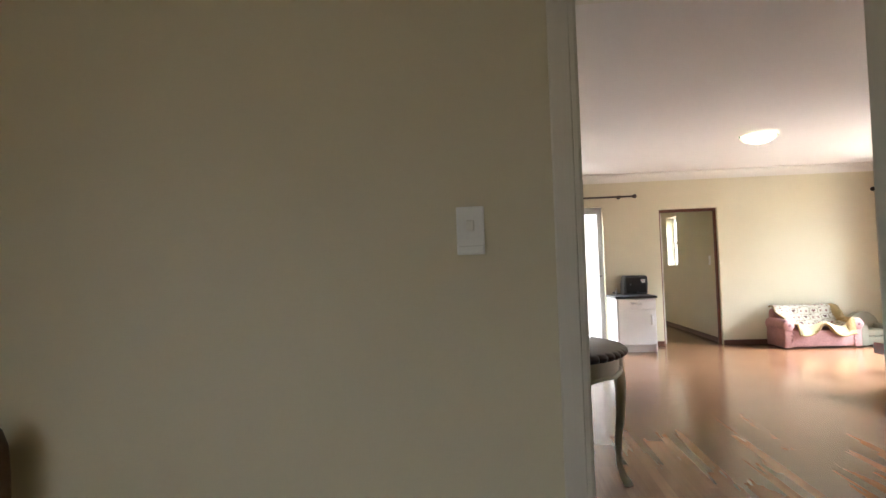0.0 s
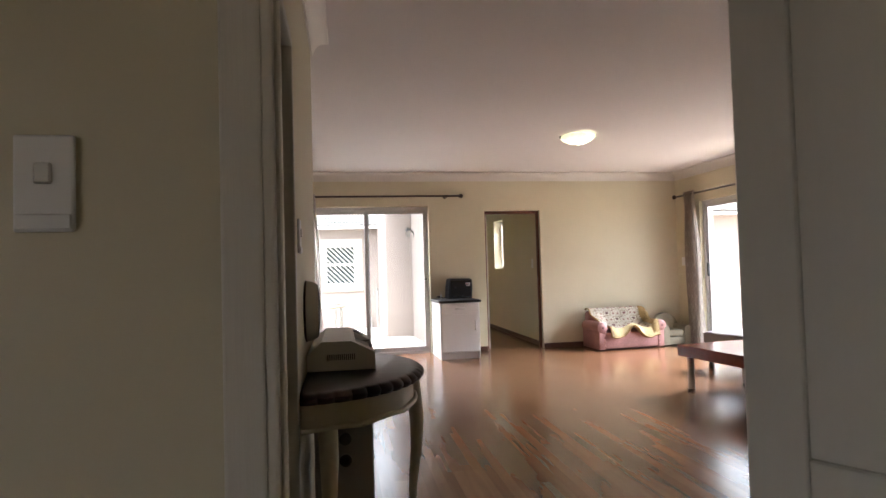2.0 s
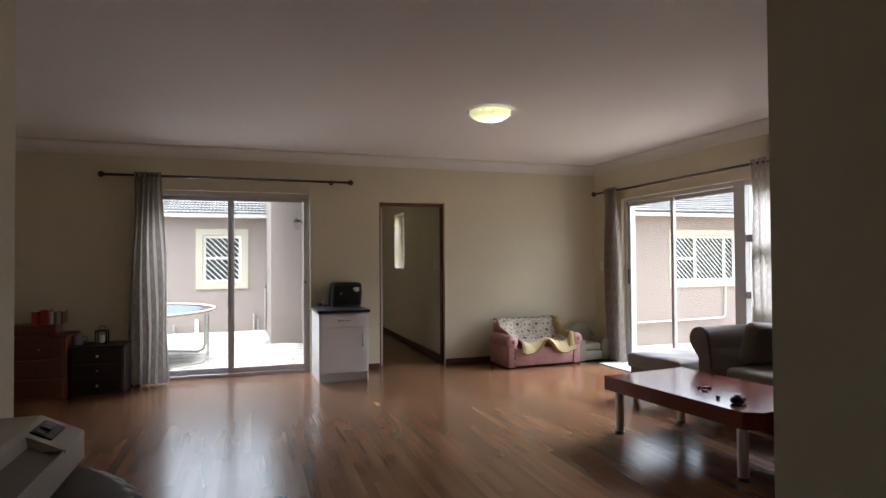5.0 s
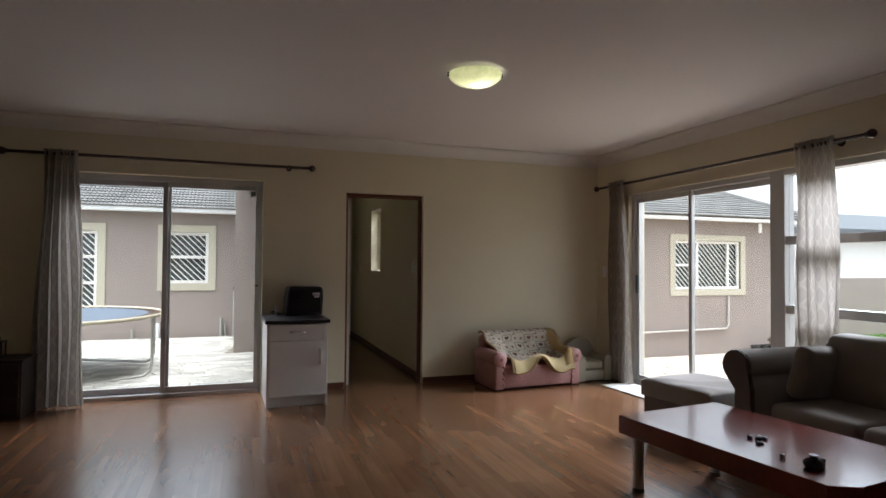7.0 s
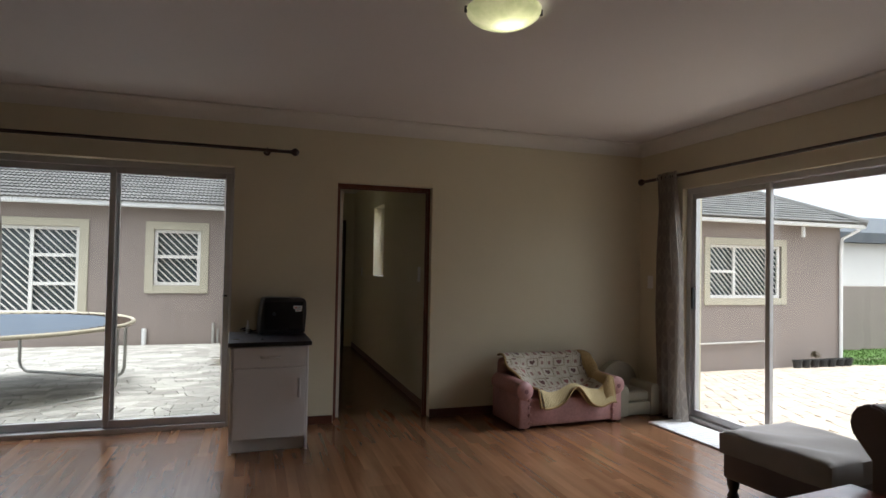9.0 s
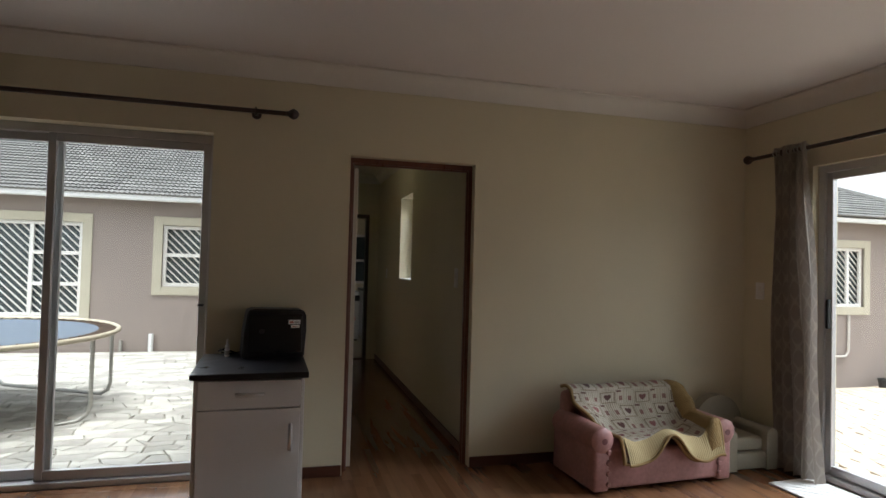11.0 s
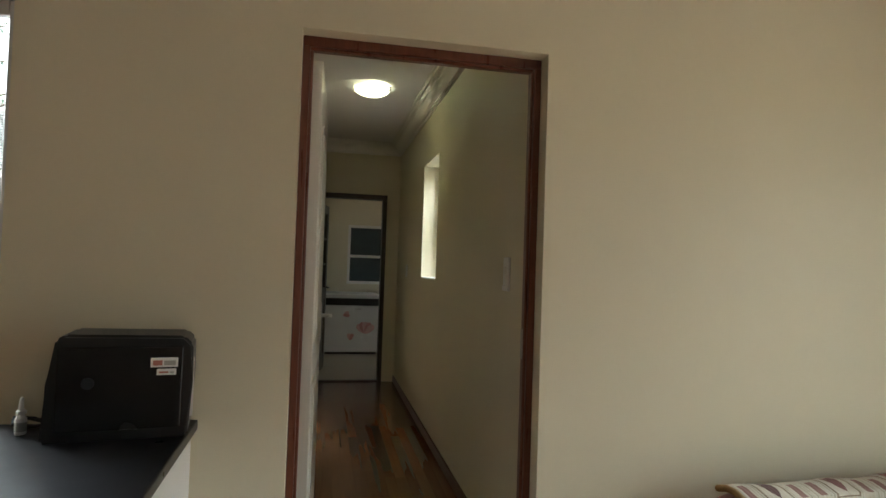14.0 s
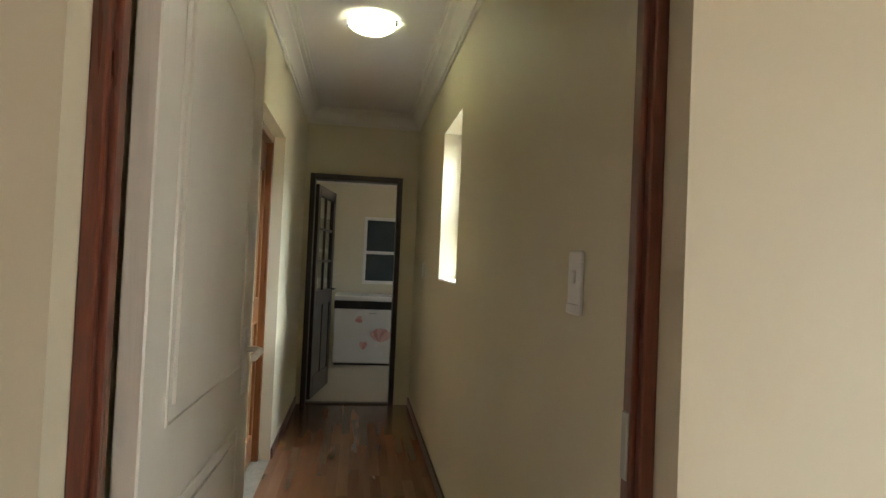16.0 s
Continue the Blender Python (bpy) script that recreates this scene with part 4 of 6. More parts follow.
# the second wing, seen past the wide sliding door
RY = 5.75
wing2 = thing("house", pose(0, 0, 0), "taupe plastered house corner with a hipped tile roof", "house")
pierced_part(wing2, "wall", 5.2, 13.35, RY, RY + 0.22, -1.3, 2.52, [(9.3, 11.42, 0.72, 1.96)], PLASTER)
part("side_wall", boxes(bmesh.new(), (13.13, 13.35, RY + 0.22, RY + 7, -1.6, 2.52), (5.2, 5.42, RY + 0.22, RY + 7, -1.6, 2.52)), PLASTER, wing2)
bar_window(wing2, 9.3, 11.42, RY, 0.72, 1.96, [10.05, 11.05], [(1.34,), (), ()])
gutter(wing2, 4.9, 13.75, RY - 0.26, 2.46)
part("soffit", boxes(bmesh.new(), (4.9, 13.7, RY - 0.35, RY + 0.3, 2.50, 2.53)), WHITE, wing2, "white eaves board")
hip = bmesh.new()
e0, e1, hz = (4.8, RY - 0.4), (13.75, RY - 0.4), 2.55
a, b = hip.verts.new((e0[0], e0[1], hz)), hip.verts.new((e1[0], e1[1], hz))
c, d = hip.verts.new((13.75, RY + 7.4, hz)), hip.verts.new((4.8, RY + 7.4, hz))
r0, r1 = hip.verts.new((8.7, RY + 3.5, hz + 3.9 * math.tan(PITCH))), hip.verts.new((9.85, RY + 3.5, hz + 3.9 * math.tan(PITCH)))
for q in ((a, b, r1, r0), (b, c, r1), (c, d, r0, r1), (d, a, r0), (d, c, b, a)):
    hip.faces.new(q)
roof2 = part("roof", hip, ROOF, wing2, "grey hipped tile roof")
part("hip_ridge", tube(bmesh.new(), [(13.75, RY - 0.4, hz + 0.04), (9.85, RY + 3.5, hz + 0.04 + 3.9 * math.tan(PITCH)), (8.7, RY + 3.5, hz + 0.04 + 3.9 * math.tan(PITCH))], 0.09, 8), ROOF, wing2)
for j in range(12):
    d = j * 0.325
    for i in range(27):
        x = 4.9 + 0.33 * i
        if e0[0] + d * 0.9 < x < e1[0] - d * 0.9 - 0.33:
            o = new("roof_tile", TILE_MESH)
            o.parent = roof2
            o.matrix_local = Matrix.Translation((x, RY - 0.42 + d * math.cos(PITCH), hz + 0.004 + d * math.sin(PITCH))) @ Matrix.Rotation(PITCH, 4, "X")
part("downpipe", tube(bmesh.new(), [(13.6, RY - 0.33, 2.44), (13.3, RY - 0.1, 2.2), (13.3, RY - 0.07, 1.9), (13.3, RY - 0.07, ground_z(13.3, RY))], 0.042, 8), GUTTER, wing2, "white downpipe", smooth=50)
WASTE = plain("grimy_white_pipe", (0.46, 0.43, 0.39), 0.6, var=0.12)
part("waste_pipe", tube(bmesh.new(), [(6.0, RY - 0.05, -0.36), (10.9, RY - 0.05, -0.30), (10.98, RY - 0.05, -0.2), (10.98, RY - 0.05, 0.55)], 0.026, 8), WASTE, wing2, "white waste pipe along the wall", smooth=50)
part("downpipe", tube(bmesh.new(), [(11.9, RY - 0.2, 2.45), (11.9, RY - 0.2, 2.2)], 0.04, 8), GUTTER, wing2)

# flower pots at the foot of the wall
POT = plain("black_nursery_pot", (0.02, 0.02, 0.02), 0.6, var=0.2)
LEAF = plain("dull_leaf", (0.10, 0.075, 0.04), 0.7, var=0.3)
for k in range(7):
    x = 11.55 + 0.27 * k
    d = thing("flower_pot", pose(x, RY - 0.35, ground_z(x, RY - 0.35)), "small black plastic nursery pot with soil", "pot", "row of pots")
    part("pot", lathe(bmesh.new(), [(0.075, 0.0), (0.10, 0.17), (0.112, 0.17), (0.112, 0.2), (0.095, 0.2), (0.09, 0.17)], 14), POT, d)
    if k == 2:
        bm = bmesh.new()
        rnd = random.Random(4)
        for q in range(26):
            an, el = rnd.uniform(0, 6.28), rnd.uniform(0.3, 1.4)
            rr = rnd.uniform(0.06, 0.15)
            p = Vector((math.cos(an) * math.cos(el) * rr, math.sin(an) * math.cos(el) * rr, 0.24 + math.sin(el) * rr))
            s = 0.05
            t1, t2 = Vector((rnd.uniform(-1, 1), rnd.uniform(-1, 1), rnd.uniform(-1, 1))).normalized() * s, Vector((rnd.uniform(-1, 1), rnd.uniform(-1, 1), rnd.uniform(-1, 1))).normalized() * s * 0.6
            bm.faces.new([bm.verts.new(p + v) for v in (-t1, t2, t1, -t2)])
        part("plant", bm, LEAF, d, "withered brown leaves")

# boundary wall, grass strip, neighbour
bw = solid("garden_wall", rbox(bmesh.new(), 13.6, 45.0, 8.6, 8.82, -1.6, 0.93, 0.02, 1), PLASTER, "taupe plastered garden wall behind the grass", "wall")
nb = thing("neighbour_house", pose(0, 0, 0), "white neighbouring house with a dark roof edge", "house")
part("wall", boxes(bmesh.new(), (17.0, 40.0, 16.0, 24.0, -1.6, 2.8)), WHITE, nb)
part("roof", prism(bmesh.new(), [(15.5, 2.8), (20, 4.2), (24.5, 2.8), (24.5, 3.2), (20, 4.6), (15.5, 3.3)], "X", 16.5, 41.0), plain("dark_roof_sheet", (0.10, 0.11, 0.12), 0.6, var=0.1), nb)

GRASS = plain("green_grass", (0.085, 0.16, 0.03), 0.9, var=0.35, scale=5, fine=80, bump=0.3)
rnd = random.Random(11)
vs, fs = [], []
for k in range(6500):
    x, y = rnd.uniform(12.6, 24.0), rnd.uniform(4.2, 8.6)
    if x < 13.5 and y > RY - 0.2 or x < 13.2 + (6.0 - y) * 0.9:
        continue
    z, a, h = ground_z(x, y) - 0.01, rnd.uniform(0, 6.28), rnd.uniform(0.03, 0.08)
    i = len(vs)
    vs += [(x + 0.03 * math.cos(a), y + 0.03 * math.sin(a), z), (x - 0.03 * math.cos(a), y - 0.03 * math.sin(a), z), (x + rnd.uniform(-0.03, 0.03), y + rnd.uniform(-0.03, 0.03), z + h)]
    fs.append((i, i + 1, i + 2))
me = bpy.data.meshes.new("grass")
me.from_pydata(vs, [], fs)
me.materials.append(GRASS)
tagged(new("grass", me), "short green grass along the garden wall", "grass", kind="stuff")
bm = bmesh.new()
sheet(bm, lambda u, v: Vector((13.1 + 12 * u, 5.2 + 3.4 * v, ground_z(14, 5.2 + 3.4 * v) - 0.004)), 6, 8)
solid("lawn", bm, GRASS, "green lawn along the garden wall", kind="structure")

# ---- trampoline ----
BLUE = plain("grey_blue_trampoline_mat", (0.10, 0.125, 0.16), 0.75, var=0.15, scale=4, fine=150, bump=0.1)
RIM = plain("weathered_cream_padding", (0.46, 0.41, 0.31), 0.7, var=0.2, scale=8, bump=0.1)
RUST = plain("rusty_spring", (0.10, 0.068, 0.05), 0.7, metal=0.4, var=0.3)
TX, TY, TR, TZ = -3.58, 2.85, 1.5, 0.60
tr = thing("trampoline", pose(TX, TY, ground_z(TX, TY)), "round trampoline with a grey-blue mat and steel legs", "trampoline")
tz = TZ - ground_z(TX, TY)
part("rim", tube(bmesh.new(), [(TR * math.cos(2 * math.pi * k / 64), TR * math.sin(2 * math.pi * k / 64), tz) for k in range(64)], 0.025, 8, closed=True), RIM, tr, "weathered cream tubular rim", smooth=60)
part("mat", lathe(bmesh.new(), [(0.01, tz - 0.012), (TR - 0.19, tz - 0.004), (TR - 0.19, tz + 0.004), (0.01, tz - 0.004)], 64), BLUE, tr, "grey-blue jumping mat")
for k in range(64):
    a = 2 * math.pi * (k + 0.5) / 64
    part("spring", tube(bmesh.new(), [((TR - 0.19) * math.cos(a), (TR - 0.19) * math.sin(a), tz), ((TR - 0.02) * math.cos(a + 0.008), (TR - 0.02) * math.sin(a + 0.008), tz)], 0.011, 6), RUST, tr)
for a0 in (-30, 30, 150, 210):
    pts = []
    a1, a2 = radians(a0 - 18), radians(a0 + 18)
    if a0 in (-30, 30):
        a1, a2 = (radians(-16), radians(-95)) if a0 < 0 else (radians(28), radians(95))
    else:
        a1, a2 = (radians(150), radians(110)) if a0 == 150 else (radians(210), radians(250))
    p1, p2 = Vector((math.cos(a1) * (TR - 0.02), math.sin(a1) * (TR - 0.02), 0)), Vector((math.cos(a2) * (TR - 0.02), math.sin(a2) * (TR - 0.02), 0))
    q = (p2 - p1).normalized()
    pts = [p1 + Vector((0, 0, tz - 0.03)), p1 + Vector((0, 0, 0.16)), p1 + q * 0.03 + Vector((0, 0, 0.08)), p1 + q * 0.12 + Vector((0, 0, 0.025)), (p1 + p2) / 2 + Vector((0, 0, 0.022)), p2 - q * 0.12 + Vector((0, 0, 0.025)), p2 - q * 0.03 + Vector((0, 0, 0.08)), p2 + Vector((0, 0, 0.16)), p2 + Vector((0, 0, tz - 0.03))]
    part("leg", tube(bmesh.new(), pts, 0.021, 8), STEEL, tr, smooth=60)

# wall lantern outside the corridor
lt = thing("wall_lantern", pose(-0.56, 4.25, 2.02), "dark metal lantern on an outside wall", "lantern")
part("bracket", tube(bmesh.new(), [(0, 0, 0.0), (-0.06, 0, 0.10), (-0.13, 0, 0.12)], 0.012, 6), BLACK, lt)
part("wall_plate", rbox(bmesh.new(), -0.012, 0.0, -0.04, 0.04, -0.08, 0.08, 0.003, 1), BLACK, lt)
part("glass", lathe(bmesh.new(), [(0.035, -0.08), (0.06, 0.07), (0.055, 0.075)], 8, (-0.13, 0, 0)), glass("lantern_glass"), lt)
part("cap", lathe(bmesh.new(), [(0.075, 0.07), (0.06, 0.10), (0.02, 0.13), (0.012, 0.16)], 8, (-0.13, 0, 0)), BLACK, lt)


# ---- trees behind the roofs ----
def tree(name, x, y, z, h, spread, seed, label, dense, leafc):
    rnd = random.Random(seed)
    t = thing(name, pose(x, y, z), label, "tree")
    bark = plain("grey_bark", (0.12, 0.095, 0.075), 0.9, var=0.3, scale=6, bump=0.4)
    bm = bmesh.new()
    tips = []
    tube(bm, [(0, 0, 0), (0.1, 0, h * 0.3), (0.05, 0.1, h * 0.62), (0.15, 0, h * 0.95)], 0.2, 8, radii=[0.26, 0.2, 0.13, 0.03])
    for k in range(18):
        a, z0 = rnd.uniform(0, 6.28), h * rnd.uniform(0.35, 0.9)
        L = spread * rnd.uniform(0.5, 1.0) * (1.25 - z0 / h)
        p = [Vector((0.05, 0.05, z0))]
        for q in range(4):
            p.append(p[-1] + Vector((math.cos(a) * L / 4, math.sin(a) * L / 4, L * rnd.uniform(0.02, 0.14))))
            a += rnd.uniform(-0.4, 0.4)
            tips.append(p[-1])
        tube(bm, p, 0.05, 6, radii=[0.07, 0.05, 0.035, 0.022, 0.01])
    part("trunk", bm, bark, t, smooth=60)
    vs, fs = [], []
    for p in tips:
        for q in range(dense):
            c = p + Vector((rnd.gauss(0, 0.3), rnd.gauss(0, 0.3), rnd.gauss(0, 0.22)))
            d1 = Vector((rnd.gauss(0, 1), rnd.gauss(0, 1), rnd.gauss(0, 1))).normalized()
            d2 = d1.orthogonal().normalized()
            i = len(vs)
            s = rnd.uniform(0.05, 0.11)
            vs += [c - d1 * s, c + d2 * s * 0.4, c + d1 * s, c - d2 * s * 0.4]
            fs.append((i, i + 1, i + 2, i + 3))
    me = bpy.data.meshes.new("crown")
    me.from_pydata(vs, [], fs)
    me.materials.append(leafc)
    o = new("crown", me)
    o.parent = t


NEEDLE = plain("blue_green_foliage", (0.06, 0.105, 0.06), 0.7, var=0.3, scale=3)
tree("tree", -6.9, 19.5, 0, 8.4, 4.2, 21, "bushy conifer rising behind the tile roof", 90, NEEDLE)
tree("tree", -10.2, 17.0, 0, 8.6, 3.6, 5, "sparse leafy tree reaching over the roof", 9, NEEDLE)
tree("tree", 31.0, 33.0, -1.5, 8.0, 2.5, 9, "leafy tree behind the neighbouring house", 40, NEEDLE)

# ---- half-moon console table and what stands on it ----
TABLETOP = plain("dark_walnut_top", (0.022, 0.011, 0.009), 0.36, var=0.35, scale=5, fine=40, stretch=(1, 8, 1), coat=0.06, spec=0.28)
CREAM = plain("aged_cream_paint", (0.55, 0.50, 0.36), 0.4, var=0.12, scale=6, fine=40, bump=0.06)
HALF, DEEP, TOPZ = 0.55, 0.49, 0.82


def half_moon(a, b, wob=0.0, n=256):
    pts = []
    for k in range(n + 1):
        t = math.pi * k / n - math.pi / 2
        w = 1 + wob * (abs(math.sin(25 * (t + math.pi / 2))) ** 0.6 - 0.5)
        pts.append((b * math.cos(t) * w, a * math.sin(t) * w))
    return pts


ct = thing("console_table", pose(-2.262, -5.85, 0), "half-moon console table, dark scalloped top on cream legs", "table")
bm = bmesh.new()
layers = [(0.96, TOPZ - 0.045, 0.0), (1.0, TOPZ - 0.04, 0.022), (1.015, TOPZ - 0.03, 0.034), (1.015, TOPZ - 0.018, 0.034), (0.99, TOPZ - 0.006, 0.022), (0.955, TOPZ, 0.0)]
rings = [[bm.verts.new((max(0.0, x), y, z)) for x, y in half_moon(HALF * s, DEEP * s, w)] for s, z, w in layers]
for p, q in zip(rings, rings[1:]):
    for k in range(len(p)):
        bm.faces.new((p[k], p[(k + 1) % len(p)], q[(k + 1) % len(p)], q[k]))
bm.faces.new(rings[0][::-1])
bm.faces.new(rings[-1])
part("tabletop", bm, TABLETOP, ct, "dark scalloped wooden top", smooth=30)
part("apron", prism(bmesh.new(), half_moon(HALF * 0.93, DEEP * 0.93), "Z", TOPZ - 0.135, TOPZ - 0.04), CREAM, ct, "cream painted apron")
bead = [(x, y, TOPZ - 0.14 + 0.008 * abs(math.sin(k * 0.08))) for k, (x, y) in enumerate(half_moon(HALF * 0.945, DEEP * 0.945))]
part("beading", tube(bmesh.new(), bead, 0.011, 6), CREAM, ct, "carved cream edge beading", smooth=60)
for px, py, ox, oy in ((0.46, 0.05, 1, 0.1), (0.09, -0.46, 0.25, -0.9), (0.09, 0.46, 0.25, 0.9)):
    zs = [TOPZ - 0.06, TOPZ - 0.15, 0.56, 0.42, 0.26, 0.13, 0.05, 0.02, 0.0]
    off = [0.0, 0.006, 0.018, 0.012, -0.008, -0.01, 0.012, 0.034, 0.04]
    rad = [0.034, 0.036, 0.034, 0.027, 0.020, 0.0165, 0.019, 0.026, 0.024]
    part("leg", tube(bmesh.new(), [(px + ox * o, py + oy * o, z) for z, o in zip(zs, off)], 0.03, 10, radii=rad), CREAM, ct, "curved cream cabriole leg", smooth=60)

om = thing("desktop_machine", pose(-2.262, -5.985, TOPZ), "white desktop machine with a sloped front and dark panel", "machine")
MACH = plain("yellowed_white_casing", (0.58, 0.55, 0.50), 0.45, var=0.05, fine=120, bump=0.08)
FULL = [(0.0, 0.006), (0.285, 0.006), (0.285, 0.078), (0.185, 0.128), (0.062, 0.128), (0.0, 0.072)]
SUNK = [(0.0, 0.006), (0.285, 0.006), (0.285, 0.076), (0.281, 0.078), (0.274, 0.058), (0.208, 0.092), (0.203, 0.119), (0.185, 0.128), (0.062, 0.128), (0.0, 0.072)]
body = prism(bmesh.new(), FULL, "Y", 0.0, 0.085)
prism(body, SUNK, "Y", 0.085, 0.44)
prism(body, FULL, "Y", 0.44, 0.62)
bmesh.ops.remove_doubles(body, verts=list(body.verts), dist=1e-5)
part("casing", body, MACH, om)
GREYMACH = plain("grey_panel_plastic", (0.20, 0.185, 0.165), 0.45, var=0.1, bump=0.05)
sl = Vector((0.100, 0, -0.050)).normalized()
nrm = Vector((0.050, 0, 0.100)).normalized()


def on_slope(a0, a1, y0, y1, lift, name, material, label=""):
    p = [Vector((0.185, 0, 0.128)) + sl * a + Vector((0, y, 0)) for a, y in ((a0, y0), (a1, y0), (a1, y1), (a0, y1))]
    b = bmesh.new()
    lo, hi = [b.verts.new(q - nrm * 0.002) for q in p], [b.verts.new(q + nrm * lift) for q in p]
    b.faces.new(hi)
    for k in range(4):
        b.faces.new((lo[k], lo[(k + 1) % 4], hi[(k + 1) % 4], hi[k]))
    return part(name, b, material, om, label)


part("tray", prism(bmesh.new(), [(0.2735, 0.0585), (0.2735, 0.0615), (0.2095, 0.0945), (0.2090, 0.0918)], "Y", 0.088, 0.437), GREYMACH, om, "grey sunken tray")
part("tray_seam", rbox(bmesh.new(), 0.186, 0.2865, 0.4385, 0.4415, 0.07, 0.079, 0.0008, 1), GREYMACH, om)
on_slope(0.018, 0.070, 0.47, 0.585, 0.004, "control_panel", BLACK, "dark control panel")
for k in range(3):
    on_slope(0.026, 0.05, 0.482 + 0.034 * k, 0.505 + 0.034 * k, 0.009 if k == 1 else 0.006, "button", BLACK if k == 1 else GREYMACH)
for k in range(14):
    part("vent", boxes(bmesh.new(), (0.085 + 0.0085 * k, 0.089 + 0.0085 * k, -0.0015, 0.001, 0.05, 0.075)), BLACK, om)

ck = thing("wall_clock", pose(-2.268, -5.895, 1.075), "round white wall clock above the console table", "clock")
part("rim", lathe(bmesh.new(), [(0.122, 0.0), (0.130, 0.010), (0.126, 0.035), (0.110, 0.058), (0.094, 0.054), (0.092, 0.02)], 40, axis="X"), MACH, ck, "thick white round rim", smooth=40)
part("backing", lathe(bmesh.new(), [(0.124, -0.001), (0.134, 0.003), (0.130, 0.008)], 40, axis="X"), DARKWOOD, ck, "dark thin back edge", smooth=40)
part("bezel", lathe(bmesh.new(), [(0.097, 0.054), (0.0975, 0.0575), (0.092, 0.058), (0.091, 0.05)], 40, axis="X"), DARKWOOD, ck, "dark inner bezel", smooth=40)
part("dial", lathe(bmesh.new(), [(0.10, 0.018), (0.10, 0.024)], 40, axis="X"), PLASTIC, ck, "pale dial")
for k in range(12):
    a = 2 * math.pi * k / 12
    part("hour_mark", rbox(bmesh.new(), 0.0235, 0.0255, -0.003, 0.003, -0.009, 0.009, 0.001, 1), STEEL, ck).matrix_local = Matrix.Translation((0, 0.082 * math.sin(a), 0.082 * math.cos(a))) @ Matrix.Rotation(-a, 4, "X")
part("hour_hand", boxes(bmesh.new(), (0.026, 0.0275, -0.003, 0.003, -0.01, 0.045)), BLACK, ck)
part("minute_hand", boxes(bmesh.new(), (0.0285, 0.03, -0.06, 0.01, -0.003, 0.003)), BLACK, ck)

gb = thing("storage_box", pose(-2.12, -5.80, 0), "grey upright box with two round knobs under the table", "box")
GREYBOX = plain("grey_enamel", (0.30, 0.29, 0.27), 0.45, var=0.1, bump=0.05)
part("body", rbox(bmesh.new(), -0.12, 0.13, -0.14, 0.16, 0.0, 0.64, 0.008, 2), GREYBOX, gb)
for z in (0.44, 0.53):
    part("knob", lathe(bmesh.new(), [(0.026, 0.0), (0.026, -0.015), (0.018, -0.02)], 16, (0.01, -0.14, z), "Y"), BLACK, gb, "dark round knob")

# ---- cabinet with printer ----
CABW = plain("white_melamine", (0.78, 0.76, 0.74), 0.35, var=0.03, fine=160, bump=0.02)
cb = thing("cabinet", pose(-0.556, -0.36, 0, 0, 0, 1.5), "white base cabinet with one drawer and one door", "cabinet")
part("body", rbox(bmesh.new(), -0.274, 0.274, -0.295, 0.35, 0.10, 0.77, 0.002, 1), CABW, cb)
part("plinth", rbox(bmesh.new(), -0.258, 0.258, -0.262, 0.33, 0.0, 0.10, 0.002, 1), CABW, cb)
for s in (-0.274, 0.258):
    part("side_panel", rbox(bmesh.new(), s - 0.001, s + 0.017, -0.308, 0.35, 0.0, 0.771, 0.002, 1), CABW, cb)
dr = part("drawer_front", rbox(bmesh.new(), -0.255, 0.255, -0.317, -0.297, 0.618, 0.762, 0.003, 2), CABW, cb)
dd = part("door", rbox(bmesh.new(), -0.255, 0.255, -0.317, -0.297, 0.105, 0.611, 0.003, 2), CABW, cb)


def bow_handle(parent, at, upright):
    """A bowed steel bar on two feet, ribbed along its grip."""
    run = [(-0.062, 0.0), (-0.056, -0.024), (-0.022, -0.034), (0.022, -0.034), (0.056, -0.024), (0.062, 0.0)]
    pts = [(at[0], at[1] + d, at[2] + a) if upright else (at[0] + a, at[1] + d, at[2] - 0.1 * d) for a, d in run]
    h = part("handle", tube(bmesh.new(), pts, 0.010, 8, flat=1.4), CHROME, parent, "brushed steel bow handle", smooth=60)
    return h


bow_handle(dr, (0.0, -0.317, 0.69), False)
bow_handle(dd, (0.205, -0.317, 0.46), True)
wt = thing("worktop", pose(-0.556, -0.36, 0.771, 0, 0, 1.5), "black laminate worktop on the white cabinet", "worktop")
part("slab", rbox(bmesh.new(), -0.293, 0.293, -0.338, 0.350, 0.0, 0.032, 0.004, 2), GRANITE, wt)
part("edge_strip", rbox(bmesh.new(), -0.2915, 0.2915, -0.3405, -0.3375, 0.003, 0.029, 0.001, 1), BLACK, wt, "thin black front edge strip")

pr = thing("printer", pose(-0.462, -0.115, 0.803, 0, 0, 9), "black desktop printer standing on the worktop", "printer")
bd = prism(bmesh.new(), [(-0.18, 0.0), (0.183, 0.0), (0.192, 0.16), (0.190, 0.262), (0.166, 0.286), (-0.13, 0.292), (-0.152, 0.278), (-0.170, 0.16)], "Y", -0.10, 0.07)
bmesh.ops.bevel(bd, geom=list(bd.edges), offset=0.008, segments=2, affect="EDGES")
part("body", bd, BLACK, pr, smooth=40)
part("front_cover", rbox(bmesh.new(), -0.145, 0.165, -0.106, -0.098, 0.03, 0.258, 0.004, 2), plain("satin_black_cover", (0.010, 0.010, 0.011), 0.25, var=0.1), pr, "satin black cover")
part("badge", lathe(bmesh.new(), [(0.016, -0.109), (0.016, -0.105)], 20, (-0.07, 0, 0.16), "Y"), plain("dark_grey_badge", (0.03, 0.03, 0.032), 0.3), pr, "round dark badge")
